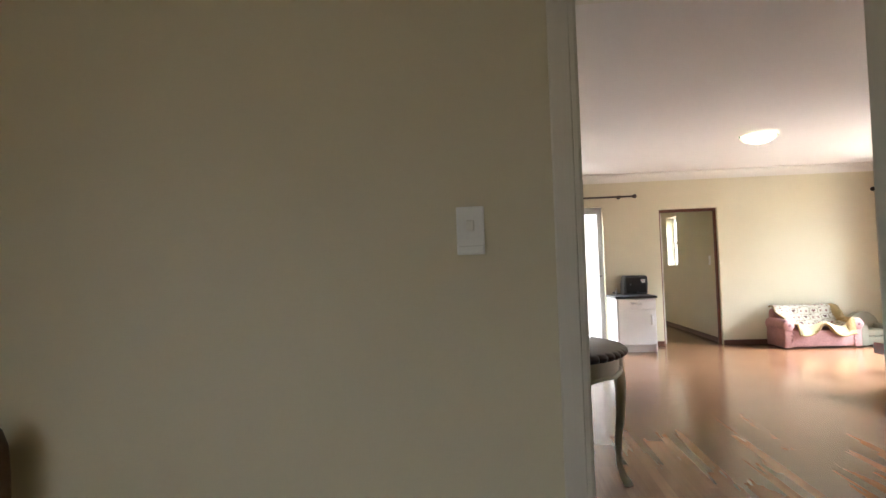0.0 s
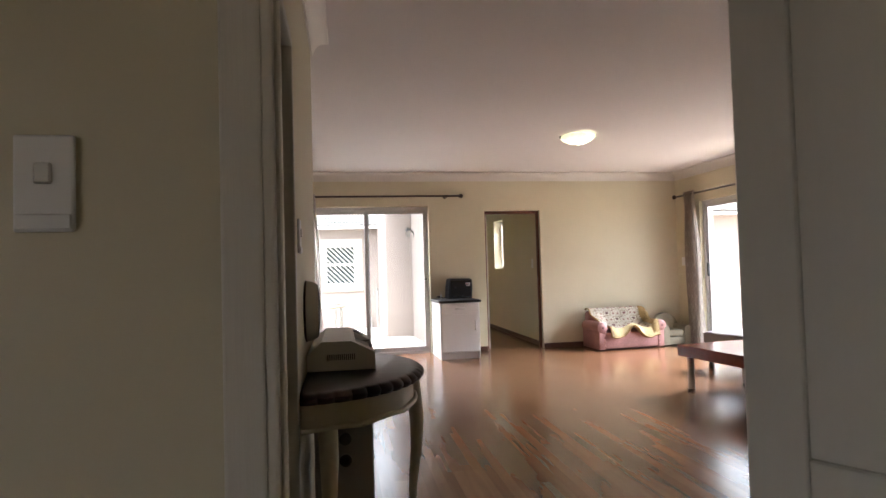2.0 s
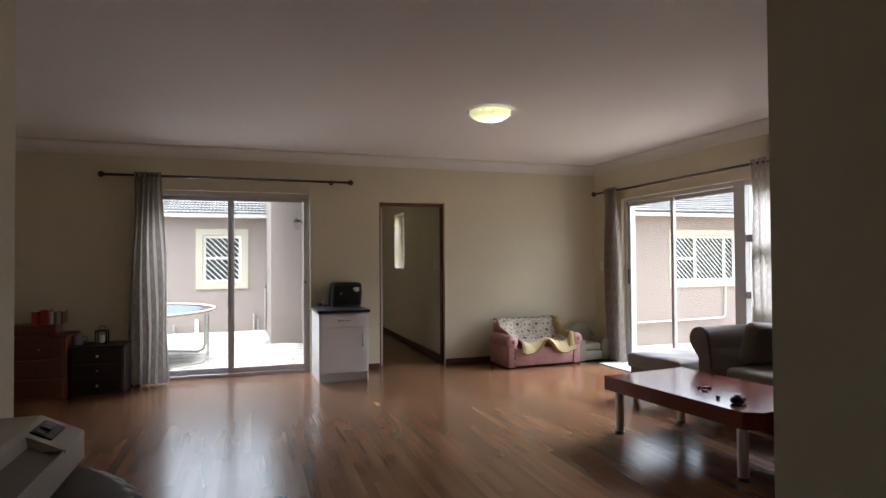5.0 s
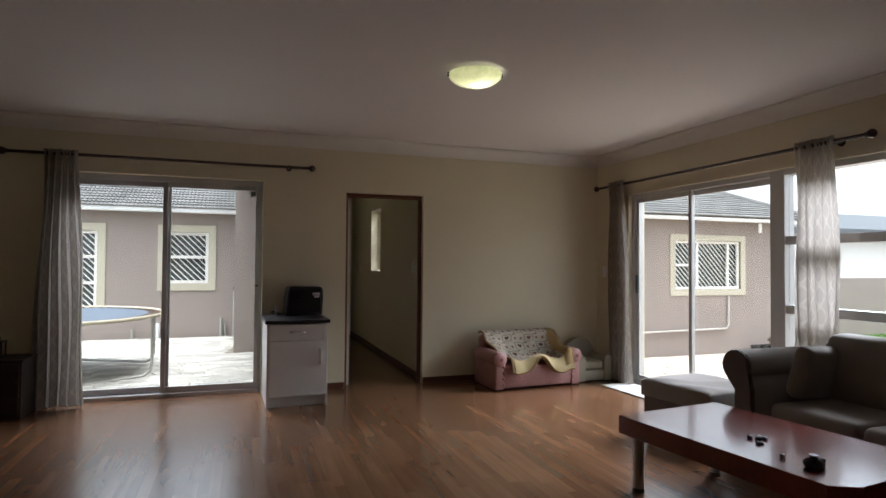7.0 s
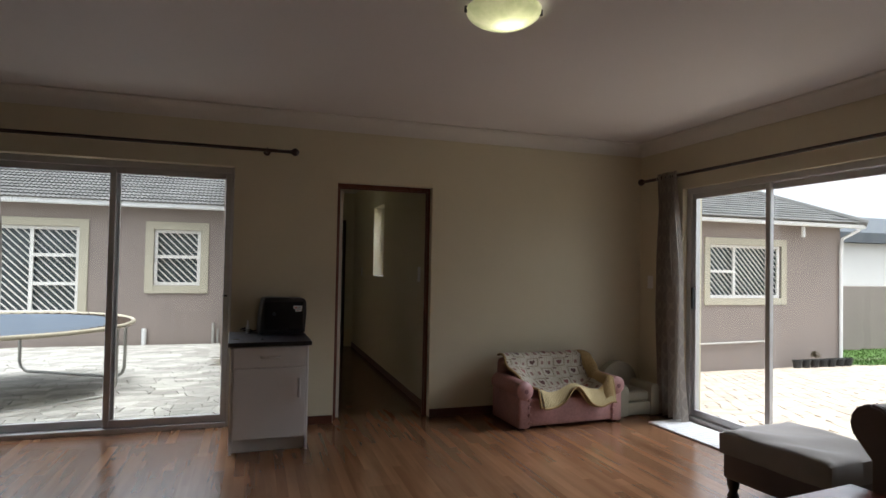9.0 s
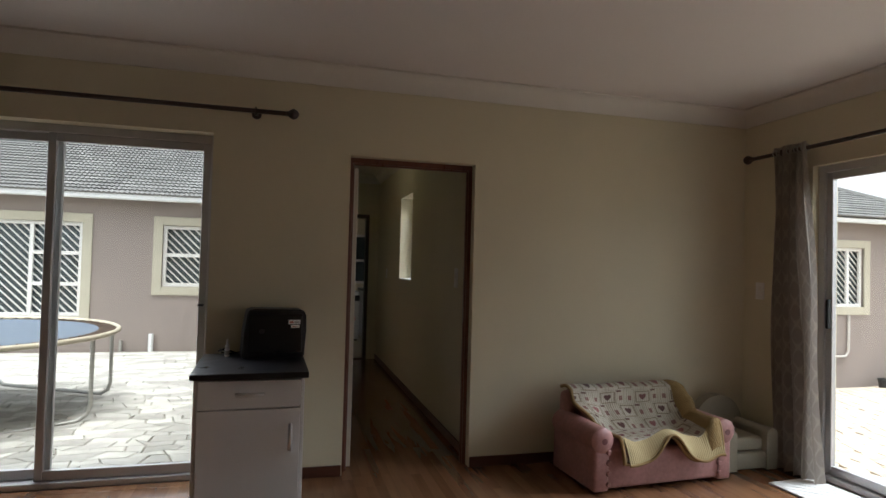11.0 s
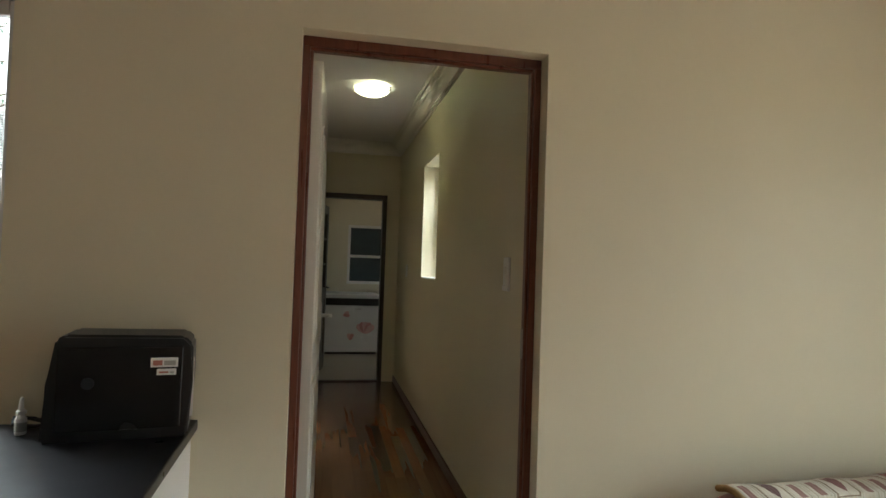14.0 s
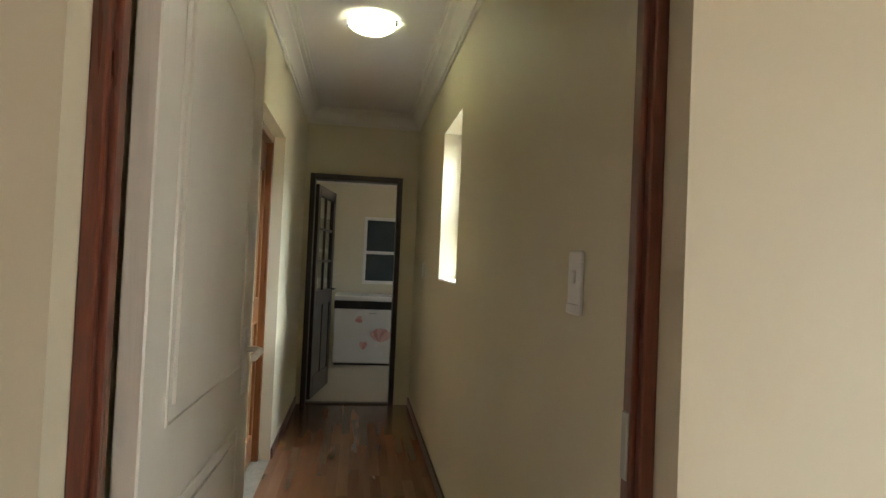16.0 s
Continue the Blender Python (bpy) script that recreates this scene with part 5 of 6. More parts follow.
for x0, x1, z0, z1 in ((0.082, 0.152, 0.200, 0.226), (0.098, 0.148, 0.178, 0.195)):
    lb = part("label", boxes(bmesh.new(), (x0, x1, -0.1085, -0.1055, z0, z1)), PLASTIC, pr, "small white sticker")
    part("print_bar", boxes(bmesh.new(), (x0 + 0.006, x0 + 0.03, -0.1098, -0.1084, z0 + 0.005, z1 - 0.007)), plain("faded_red_ink", (0.42, 0.16, 0.13), 0.6), lb)
    part("print_bar", boxes(bmesh.new(), (x0 + 0.034, x1 - 0.006, -0.1098, -0.1084, z0 + 0.005, z1 - 0.008)), STEEL, lb)
part("side_trim", rbox(bmesh.new(), 0.184, 0.1935, -0.07, -0.062, 0.05, 0.22, 0.001, 1), CHROME, pr, "thin bright trim strip")
bt = thing("spray_bottle", pose(-0.715, -0.13, 0.803), "tiny white nasal spray bottle beside the printer", "bottle")
part("bottle", lathe(bmesh.new(), [(0.013, 0.0), (0.0145, 0.004), (0.0145, 0.045), (0.008, 0.055), (0.008, 0.06)], 16), PLASTIC, bt)
part("label_band", lathe(bmesh.new(), [(0.0149, 0.01), (0.0149, 0.035)], 16), STEEL, bt)
part("nozzle", lathe(bmesh.new(), [(0.013, 0.058), (0.013, 0.066), (0.007, 0.07), (0.005, 0.10), (0.003, 0.104)], 12), PLASTIC, bt)
cable = thing("power_cable", pose(-0.68, -0.07, 0.803), "black power cable coiled behind the printer", "cable")
part("wire", tube(bmesh.new(), [(0.08, 0.03, 0.02), (-0.02, -0.01, 0.008), (-0.07, -0.03, 0.02), (-0.08, 0.0, 0.032), (-0.04, 0.03, 0.022), (0.0, 0.02, 0.012), (-0.06, -0.01, 0.038), (-0.09, 0.02, 0.02)], 0.005, 8), BLACK, cable, smooth=60)

# ---- child's pink sofa with quilt ----
PINK = plain("faded_pink_vinyl", (0.40, 0.205, 0.19), 0.5, var=0.24, scale=6, fine=40, bump=0.12)


def quilt_cloth():
    """Cream quilt print: a grid of framed squares with hearts, small bars and stitched ribs."""
    m, n, l, p = shader("heart_print_quilt")
    uv = n.new("ShaderNodeAttribute")
    uv.attribute_name = "cloth"
    sep = n.new("ShaderNodeSeparateXYZ")
    l.new(uv.outputs["Vector"], sep.inputs[0])
    U, V = sep.outputs[0], sep.outputs[1]

    def M(op, a, b=0.0):
        return math_node(n, l, op, a, b)

    row = M("FLOOR", M("DIVIDE", V, 0.135))
    cu = M("DIVIDE", M("ADD", U, M("MULTIPLY", M("MODULO", row, 2.0), 0.135)), 0.27)
    fu = M("MULTIPLY", M("SUBTRACT", M("FRACT", cu), 0.5), 0.27)
    fv = M("MULTIPLY", M("SUBTRACT", M("FRACT", M("DIVIDE", V, 0.135)), 0.5), 0.135)
    cell = n.new("ShaderNodeCombineXYZ")
    l.new(M("FLOOR", cu), cell.inputs[0])
    l.new(row, cell.inputs[1])
    wn2 = n.new("ShaderNodeTexWhiteNoise")
    wn2.noise_dimensions = "2D"
    l.new(cell.outputs[0], wn2.inputs["Vector"])
    au = M("ABSOLUTE", fu)
    av = M("ABSOLUTE", fv)
    box_d = M("MAXIMUM", au, av)
    ring = M("MULTIPLY", M("GREATER_THAN", box_d, 0.047), M("LESS_THAN", box_d, 0.055))
    # heart: |u| + a rounded top
    hv = M("ADD", fv, M("MULTIPLY", M("SQRT", au), -0.12))
    hd = M("SQRT", M("ADD", M("MULTIPLY", fu, fu), M("MULTIPLY", M("ADD", hv, 0.009), M("ADD", hv, 0.009))))
    heart = M("LESS_THAN", hd, 0.026)
    side = M("SUBTRACT", au, 0.098)
    bar1 = M("MULTIPLY", M("LESS_THAN", M("ABSOLUTE", side), 0.013), M("LESS_THAN", M("ABSOLUTE", M("ADD", fv, 0.012)), 0.022))
    bar2 = M("MULTIPLY", M("LESS_THAN", M("ABSOLUTE", M("SUBTRACT", fu, 0.085)), 0.018), M("LESS_THAN", M("ABSOLUTE", M("SUBTRACT", fv, 0.056)), 0.009))
    cloth = ramp(n, l, noise_node(n, l, 5, 3, uv.outputs["Vector"]), (0.43, 0.385, 0.305), (0.55, 0.50, 0.405))
    fleck = M("GREATER_THAN", noise_node(n, l, 60, 2, uv.outputs["Vector"]), 0.66)
    col = mixed(n, l, M("MULTIPLY", fleck, 0.4), cloth, (0.30, 0.30, 0.20))
    col = mixed(n, l, M("MULTIPLY", ring, 0.85), col, (0.17, 0.12, 0.075))
    seam = M("MAXIMUM", M("GREATER_THAN", av, 0.0660), M("LESS_THAN", M("ABSOLUTE", M("SUBTRACT", au, 0.063)), 0.0022))
    seam = M("MAXIMUM", seam, M("LESS_THAN", M("ABSOLUTE", M("SUBTRACT", au, 0.124)), 0.0022))
    col = mixed(n, l, M("MULTIPLY", seam, 0.5), col, (0.22, 0.20, 0.14))
    red = ramp(n, l, wn2.outputs["Value"], (0.075, 0.018, 0.022), (0.30, 0.10, 0.10), 0.35, 0.95)
    col = mixed(n, l, M("MULTIPLY", heart, 0.9), col, red)
    col = mixed(n, l, M("MULTIPLY", bar1, 0.8), col, (0.19, 0.065, 0.065))
    col = mixed(n, l, M("MULTIPLY", bar2, 0.85), col, (0.10, 0.03, 0.03))
    l.new(col, p.inputs["Base Color"])
    p.inputs["Roughness"].default_value = 0.9
    ribs = M("SINE", M("MULTIPLY", U, 420.0))
    bumped(n, l, p, ribs, 0.35, 0.003)
    return m


QUILT = quilt_cloth()


def ribbed_cloth(name, low, high, rate):
    """Quilted cotton: stitched channels along the cloth, paler on their crowns."""
    m, n, l, p = shader(name)
    uv = n.new("ShaderNodeAttribute")
    uv.attribute_name = "cloth"
    sep = n.new("ShaderNodeSeparateXYZ")
    l.new(uv.outputs["Vector"], sep.inputs[0])
    wave = math_node(n, l, "ABSOLUTE", math_node(n, l, "SINE", math_node(n, l, "MULTIPLY", sep.outputs[0], rate)))
    worn = noise_node(n, l, 9, 4, coords(n))
    col = mixed(n, l, math_node(n, l, "MULTIPLY", math_node(n, l, "ADD", math_node(n, l, "MULTIPLY", wave, 0.5), worn), 0.8), low, high)
    l.new(col, p.inputs["Base Color"])
    p.inputs["Roughness"].default_value = 0.92
    bumped(n, l, p, wave, 0.5, 0.004)
    return m


YELLOW = ribbed_cloth("mustard_quilt_lining", (0.24, 0.155, 0.06), (0.33, 0.225, 0.09), 330.0)
ks = thing("kids_sofa", pose(1.98, -0.335, 0, 0, 0, 3), "small faded pink vinyl children's sofa with rolled arms", "sofa")
SW, SD = 0.525, 0.27
part("base", rbox(bmesh.new(), -SW + 0.06, SW - 0.06, -SD + 0.01, SD, 0.02, 0.26, 0.03, 3), PINK, ks, smooth=40)
part("backrest", rbox(bmesh.new(), -SW + 0.04, SW - 0.07, SD - 0.16, SD, 0.2, 0.54, 0.05, 4), PINK, ks, smooth=40)
for s in (-1, 1):
    x = s * (SW - 0.055)
    bm = bmesh.new()
    rbox(bm, x - 0.055, x + 0.055, -SD, SD - 0.02, 0.012, 0.31, 0.02, 3)
    lathe(bm, [(0.03, -SD - 0.02), (0.06, -SD - 0.014), (0.078, -SD + 0.0), (0.08, 0.0), (0.08, SD - 0.05), (0.06, SD - 0.03)], 20, (x, 0, 0.33), "Y")
    arm = part("armrest", bm, PINK, ks, "rolled pink armrest", smooth=40)
    # raised disc for the roll's centre hollow, its shade put into the colour
    part("button", lathe(bmesh.new(), [(0.02, -SD - 0.026), (0.016, -SD - 0.018)], 12, (x, 0, 0.33), "Y"), plain("dark_pink_button", (0.16, 0.06, 0.06), 0.5), arm)
    for k in range(4):
        part("piping_bead", lathe(bmesh.new(), [(0.012, -SD - 0.012), (0.017, -SD - 0.004), (0.017, -SD + 0.004)], 10, (x - s * 0.045, 0, 0.06 + 0.065 * k), "Y"), PINK, arm)

qt = thing("quilt", pose(1.98, -0.335, 0, 0, 0, 3), "cream heart-print quilt with mustard lining draped over the sofa", "quilt")


def ease(t):
    t = min(1.0, max(0.0, t))
    return t * t * (3 - 2 * t)


def drape(u, v):
    """u across, v from the top of the backrest down over the seat and its front edge."""
    xl = -0.49 + 0.155 * ease((v - 0.22) / 0.45)
    xr = 0.415
    x = xl + (xr - xl) * u + 0.01 * math.sin(9 * v + 2)
    hump = math.exp(-((u - 0.44) / 0.15) ** 2)
    if v < 0.08:
        k = v / 0.08
        y, z = SD - 0.03 - 0.14 * k, 0.555 + 0.018 * math.sin(math.pi * k)
    elif v < 0.52:
        k = (v - 0.08) / 0.44
        y, z = SD - 0.17 - 0.07 * k - 0.02 * k * k, 0.56 - 0.265 * k
    elif v < 0.86:
        k = (v - 0.52) / 0.34
        y, z = SD - 0.26 - 0.27 * k, 0.295 - 0.012 * math.sin(3 * k) + 0.06 * hump * k
    else:
        k = (v - 0.86) / 0.14
        y = SD - 0.53 - 0.05 * math.sin(k * 1.5)
        z = 0.290 - 0.10 * k * (1 - hump) + 0.06 * hump - 0.03 * k * u
    rise = ease((x - 0.24) / 0.15)
    onseat = ease((v - 0.10) / 0.35)
    z += rise * (0.115 * onseat * (1 - 0.55 * ease((v - 0.86) / 0.14)) - 0.01)
    y -= 0.05 * rise * ease((v - 0.02) / 0.2) * (1 - ease((v - 0.5) / 0.25))
    left = ease((-0.22 - x) / 0.2)
    z += 0.07 * left * onseat * (1 - ease((v - 0.80) / 0.2))
    y -= 0.04 * left * ease((v - 0.05) / 0.25) * (1 - ease((v - 0.5) / 0.25))
    y += 0.004 * math.sin(26 * u + 3 * v)
    z += 0.004 * math.sin(17 * u + 5 * v)
    return Vector((x, y - 0.014, z + 0.014))


def cloth_part(name, f, nu, nv, su, sv, material, parent, label):
    bm = bmesh.new()
    lay = bm.verts.layers.float_vector.new("cloth")
    g = [[bm.verts.new(f(i / nu, j / nv)) for j in range(nv + 1)] for i in range(nu + 1)]
    for i in range(nu + 1):
        for j in range(nv + 1):
            g[i][j][lay] = (i / nu * su, (1 - j / nv) * sv, 0)
    for i in range(nu):
        for j in range(nv):
            bm.faces.new((g[i][j], g[i + 1][j], g[i + 1][j + 1], g[i][j + 1]))
    return part(name, bm, material, parent, label, smooth=80)


cloth_part("top_cloth", lambda u, v: drape(0.90 * u, v), 70, 60, 0.78, 0.92, QUILT, qt, "cream cloth printed with hearts and squares")
cloth_part("lining", lambda u, v: drape(u, v) + Vector((0, 0.007, -0.009)), 50, 60, 0.8, 0.9, YELLOW, qt, "mustard ribbed lining")
edge = [drape(0.0, k / 40) for k in range(41)] + [drape(k / 50, 1.0) for k in range(1, 51)] + [drape(1.0, 1 - k / 40) for k in range(1, 41)]
part("binding", tube(bmesh.new(), [p + Vector((0, 0, -0.006)) for p in edge], 0.012, 8), YELLOW, qt, "mustard padded edge", smooth=60)


def flap(u, v):
    """The lining turned over along one side, from the top of the backrest to the arm."""
    p = drape(0.87 + 0.13 * u + 0.012 * math.sin(5 * v), 0.01 + 0.97 * v)
    return p + Vector((0.0, -0.006 - 0.012 * math.sin(math.pi * u), 0.006 + 0.012 * math.sin(math.pi * u)))


cloth_part("turned_edge", flap, 12, 60, 0.2, 0.8, YELLOW, qt, "turned-over mustard lining")


def fold(u, v):
    """The front third of the quilt turned over, with its own wavy hem."""
    p = drape(0.02 + 0.97 * u, 0.85 + 0.15 * v + 0.02 * math.sin(9 * u) * (1 - v))
    return p + Vector((0.012 * v, -0.016 * v, 0.010 - 0.026 * v * v * (0.6 + 0.4 * math.sin(7 * u + 1))))


PALEYELLOW = ribbed_cloth("pale_yellow_quilted_lining", (0.36, 0.275, 0.125), (0.50, 0.405, 0.215), 200.0)
cloth_part("front_fold", fold, 60, 18, 0.83, 0.2, PALEYELLOW, qt, "pale yellow ribbed front fold")
part("fold_hem", tube(bmesh.new(), [fold(k / 60, 1.0) for k in range(61)], 0.009, 8), YELLOW, qt, "mustard padded hem", smooth=60)

# ---- small pale armchair in the corner ----
PALE = plain("pale_beige_fabric", (0.36, 0.335, 0.255), 0.8, var=0.08, scale=6, fine=160, bump=0.15)
ka = thing("kids_armchair", pose(2.79, -0.27, 0, 0, 0, 0), "small pale beige armchair with a rounded back", "armchair")
bk = [(0.21 * math.cos(math.pi * k / 16), 0.24 + 0.22 * math.sin(math.pi * k / 16)) for k in range(17)]
bb = prism(bmesh.new(), [(-0.21, 0.02)] + [(-x, z) for x, z in bk] + [(0.21, 0.02)], "Y", 0.13, 0.22)
part("backrest", bb, PALE, ka, "rounded pale backrest", smooth=40)
part("seat", rbox(bmesh.new(), -0.13, 0.13, -0.17, 0.14, 0.13, 0.23, 0.03, 3), PALE, ka, smooth=40)
part("base", rbox(bmesh.new(), -0.14, 0.14, -0.19, 0.14, 0.012, 0.13, 0.02, 2), PALE, ka, smooth=40)
for s in (-1, 1):
    ap = [(s * 0.17 + 0.045 * math.cos(math.pi * k / 10), 0.25 + 0.045 * math.sin(math.pi * k / 10)) for k in range(11)]
    part("armrest", prism(bmesh.new(), [(s * 0.17 + 0.045, 0.01)] + ap + [(s * 0.17 - 0.045, 0.01)], "Y", -0.2, 0.18), PALE, ka, smooth=40)

# ---- door mat ----
MAT = plain("white_quilted_mat", (0.68, 0.67, 0.64), 0.9, var=0.05, scale=10, fine=120, bump=0.2)
dm = thing("door_mat", pose(2.93, -1.13, 0.0, 0, 0, 3), "thin white quilted mat by the sliding door", "mat")
part("pad", rbox(bmesh.new(), -0.185, 0.185, -0.46, 0.46, 0.0, 0.014, 0.006, 2), MAT, dm)
for k in range(-9, 12):
    for s in (1, -1):
        pts = []
        for q in range(25):
            x = -0.18 + 0.36 * q / 24
            y = k * 0.085 + s * x
            if -0.45 < y < 0.45:
                pts.append((x, y, 0.0135))
        if len(pts) > 2:
            part("quilt_seam", tube(bmesh.new(), [pts[0], pts[-1]], 0.003, 5), MAT, dm)

# ---- coffee table ----
REDWOOD = plain("cherry_lacquered_wood", (0.165, 0.028, 0.016), 0.2, var=0.25, scale=4, fine=30, stretch=(8, 1, 1), bump=0.02, coat=0.35, spec=0.55)
tb = thing("coffee_table", pose(1.56, -3.843, 0, 0, 0, 6), "low cherry-lacquered coffee table on metal legs", "table")
out = [(-0.41, 0.64), (0.41, 0.64), (0.41, -0.52), (0.28, -0.65), (-0.29, -0.65), (-0.40, -0.58)]
bm = prism(bmesh.new(), out, "Z", 0.335, 0.44)
bmesh.ops.bevel(bm, geom=list(bm.edges), offset=0.004, segments=2, affect="EDGES")
part("tabletop", bm, REDWOOD, tb)
for x, y in ((-0.32, 0.57), (0.32, 0.57), (-0.31, -0.51), (0.31, -0.51)):
    lg = part("leg", lathe(bmesh.new(), [(0.033, 0.02), (0.033, 0.338)], 20, (x, y, 0)), plain("brushed_steel_leg", (0.50, 0.47, 0.44), 0.32, metal=0.85, var=0.04, fine=150, stretch=(1, 1, 0.05)), tb, "brushed metal leg", smooth=50)
    part("foot", lathe(bmesh.new(), [(0.036, 0.0), (0.036, 0.022), (0.03, 0.024)], 20, (x, y, 0)), BLACK, lg, "black plastic foot")
vz = thing("ornament", pose(1.36, -4.29, 0.44), "small dark lumpy ornament on the coffee table", "ornament")
DARK = plain("dark_bronze", (0.02, 0.018, 0.022), 0.4, var=0.3, bump=0.2)
part("body", lathe(bmesh.new(), [(0.02, 0.0), (0.04, 0.008), (0.044, 0.022), (0.034, 0.038), (0.018, 0.045), (0.014, 0.054), (0.02, 0.06), (0.004, 0.062)], 18), DARK, vz, smooth=60)
part("handle", tube(bmesh.new(), [(0.03, 0, 0.03), (0.06, 0.0, 0.028), (0.075, 0.01, 0.012)], 0.009, 8, radii=[0.012, 0.01, 0.006]), DARK, vz, smooth=60)
rnd = random.Random(2)
for k in range(8):
    x, y = 1.47 + rnd.uniform(-0.06, 0.05), -3.90 + rnd.uniform(-0.05, 0.05)
    b = thing("bead", pose(x, y, 0.44, 0, 0, rnd.uniform(0, 180)), "small dark toy piece on the coffee table", "toy", "toy pieces")
    part("piece", rbox(bmesh.new(), -0.014, 0.014, -0.008, 0.008, 0.0, rnd.uniform(0.01, 0.024), 0.004, 2), DARK, b)
b = thing("bead", pose(1.35, -4.14, 0.44, 0, 0, 20), "small dark toy piece on the coffee table", "toy", "toy pieces")
part("piece", rbox(bmesh.new(), -0.012, 0.012, -0.01, 0.01, 0.0, 0.02, 0.004, 2), DARK, b)

# ---- couch along the wall, and its ottoman ----
BEIGE = plain("greige_chenille", (0.215, 0.187, 0.158), 0.9, var=0.1, scale=7, fine=170, bump=0.25, sheen=0.3)
BROWN = plain("dark_brown_suede", (0.095, 0.068, 0.054), 0.75, var=0.2, scale=8, fine=150, bump=0.15, sheen=0.2)
cs = thing("couch", pose(2.14, -3.02, 0), "greige couch with dark brown rolled arms and cushions", "couch")
part("base", rbox(bmesh.new(), 0.12, 0.85, -2.0, -0.1, 0.08, 0.28, 0.03, 3), BROWN, cs, smooth=40)
for k in range(3):
    part("seat_cushion", rbox(bmesh.new(), 0.10, 0.75, -0.24 - 0.60 * (k + 1), -0.25 - 0.60 * k, 0.27, 0.44, 0.05, 4), BEIGE, cs, smooth=40)
    part("back_cushion", rbox(bmesh.new(), 0.60, 0.82, -0.24 - 0.60 * (k + 1), -0.25 - 0.60 * k, 0.40, 0.88, 0.07, 4), BEIGE, cs, smooth=40)
part("backrest", rbox(bmesh.new(), 0.78, 0.90, -2.2, -0.1, 0.08, 0.80, 0.05, 3), BEIGE, cs, smooth=40)
for y in (-0.12, -2.16):
    prof = [(y - 0.10, 0.06), (y + 0.06, 0.06), (y + 0.035, 0.50)]
    prof += [(y + 0.05 + 0.115 * math.cos(a), 0.652 + 0.11 * math.sin(a)) for a in [radians(q) for q in (-40, -15, 10, 35, 60, 85, 110, 135, 160, 185, 210)]]
    prof += [(y - 0.09, 0.51)]
    arm = part("armrest", prism(bmesh.new(), prof, "X", 0.03, 0.88), BEIGE, cs, "greige rolled armrest", smooth=40)
    front = prism(bmesh.new(), [(y + (u - y) * 1.02, v) for u, v in prof], "X", 0.0, 0.035)
    bmesh.ops.bevel(front, geom=[e for e in front.edges], offset=0.012, segments=2, affect="EDGES")
    part("arm_front", front, BROWN, arm, "dark brown scroll front", smooth=40)
for x, y in ((0.18, -0.2), (0.18, -2.05), (0.8, -0.2), (0.8, -2.05)):
    part("foot", lathe(bmesh.new(), [(0.022, 0.0), (0.035, 0.08)], 14, (x, y, 0)), DARKWOOD, cs)
cu = thing("cushion", pose(2.58, -3.28, 0.45, 12, 4, 8), "square greige scatter cushion leaning on the couch arm", "cushion")
part("pad", rbox(bmesh.new(), -0.2, 0.2, -0.06, 0.06, 0.0, 0.36, 0.055, 4), BEIGE, cu, smooth=50)

ot = thing("ottoman", pose(2.36, -2.56, 0, 0, 0, 6), "low ottoman with greige top and dark brown base", "ottoman")
part("base", rbox(bmesh.new(), -0.295, 0.295, -0.325, 0.325, 0.14, 0.36, 0.025, 3), BROWN, ot, "dark brown base", smooth=40)


def pad_top(u, v):
    x, y = -0.305 + 0.61 * u, -0.335 + 0.67 * v
    ex, ey = min(u, 1 - u), min(v, 1 - v)
    e = min(ex, ey)
    z = 0.408 + 0.03 * min(1, e / 0.12) ** 0.5 + 0.007 * math.sin(9 * u + 4 * v) * math.sin(7 * v) + 0.0025 * math.sin(17 * u + 13 * v + 3 * math.sin(6 * u))
    return Vector((x, y, z))


bm = bmesh.new()
nn = 28
g = [[bm.verts.new(pad_top(i / nn, j / nn)) for j in range(nn + 1)] for i in range(nn + 1)]
for i in range(nn):
    for j in range(nn):
        bm.faces.new((g[i][j], g[i + 1][j], g[i + 1][j + 1], g[i][j + 1]))
rim = [g[i][0] for i in range(nn)] + [g[nn][j] for j in range(nn)] + [g[i][nn] for i in range(nn, 0, -1)] + [g[0][j] for j in range(nn, 0, -1)]
low = [bm.verts.new((v.co.x * 0.995, v.co.y * 0.995, 0.292 + 0.003 * math.sin(k * 0.35))) for k, v in enumerate(rim)]
for k in range(len(rim)):
    q = (k + 1) % len(rim)
    bm.faces.new((rim[k], low[k], low[q], rim[q]))
bm.faces.new(low)
part("cover", bm, BEIGE, ot, "rumpled greige cover", smooth=60)
for x in (-0.25, 0.25):
    for y in (-0.28, 0.28):
        part("foot", lathe(bmesh.new(), [(0.018, 0.0), (0.03, 0.012), (0.034, 0.04), (0.023, 0.068), (0.034, 0.1), (0.036, 0.142)], 16, (x, y, 0)), DARKWOOD, ot, "turned dark wooden foot", smooth=50)

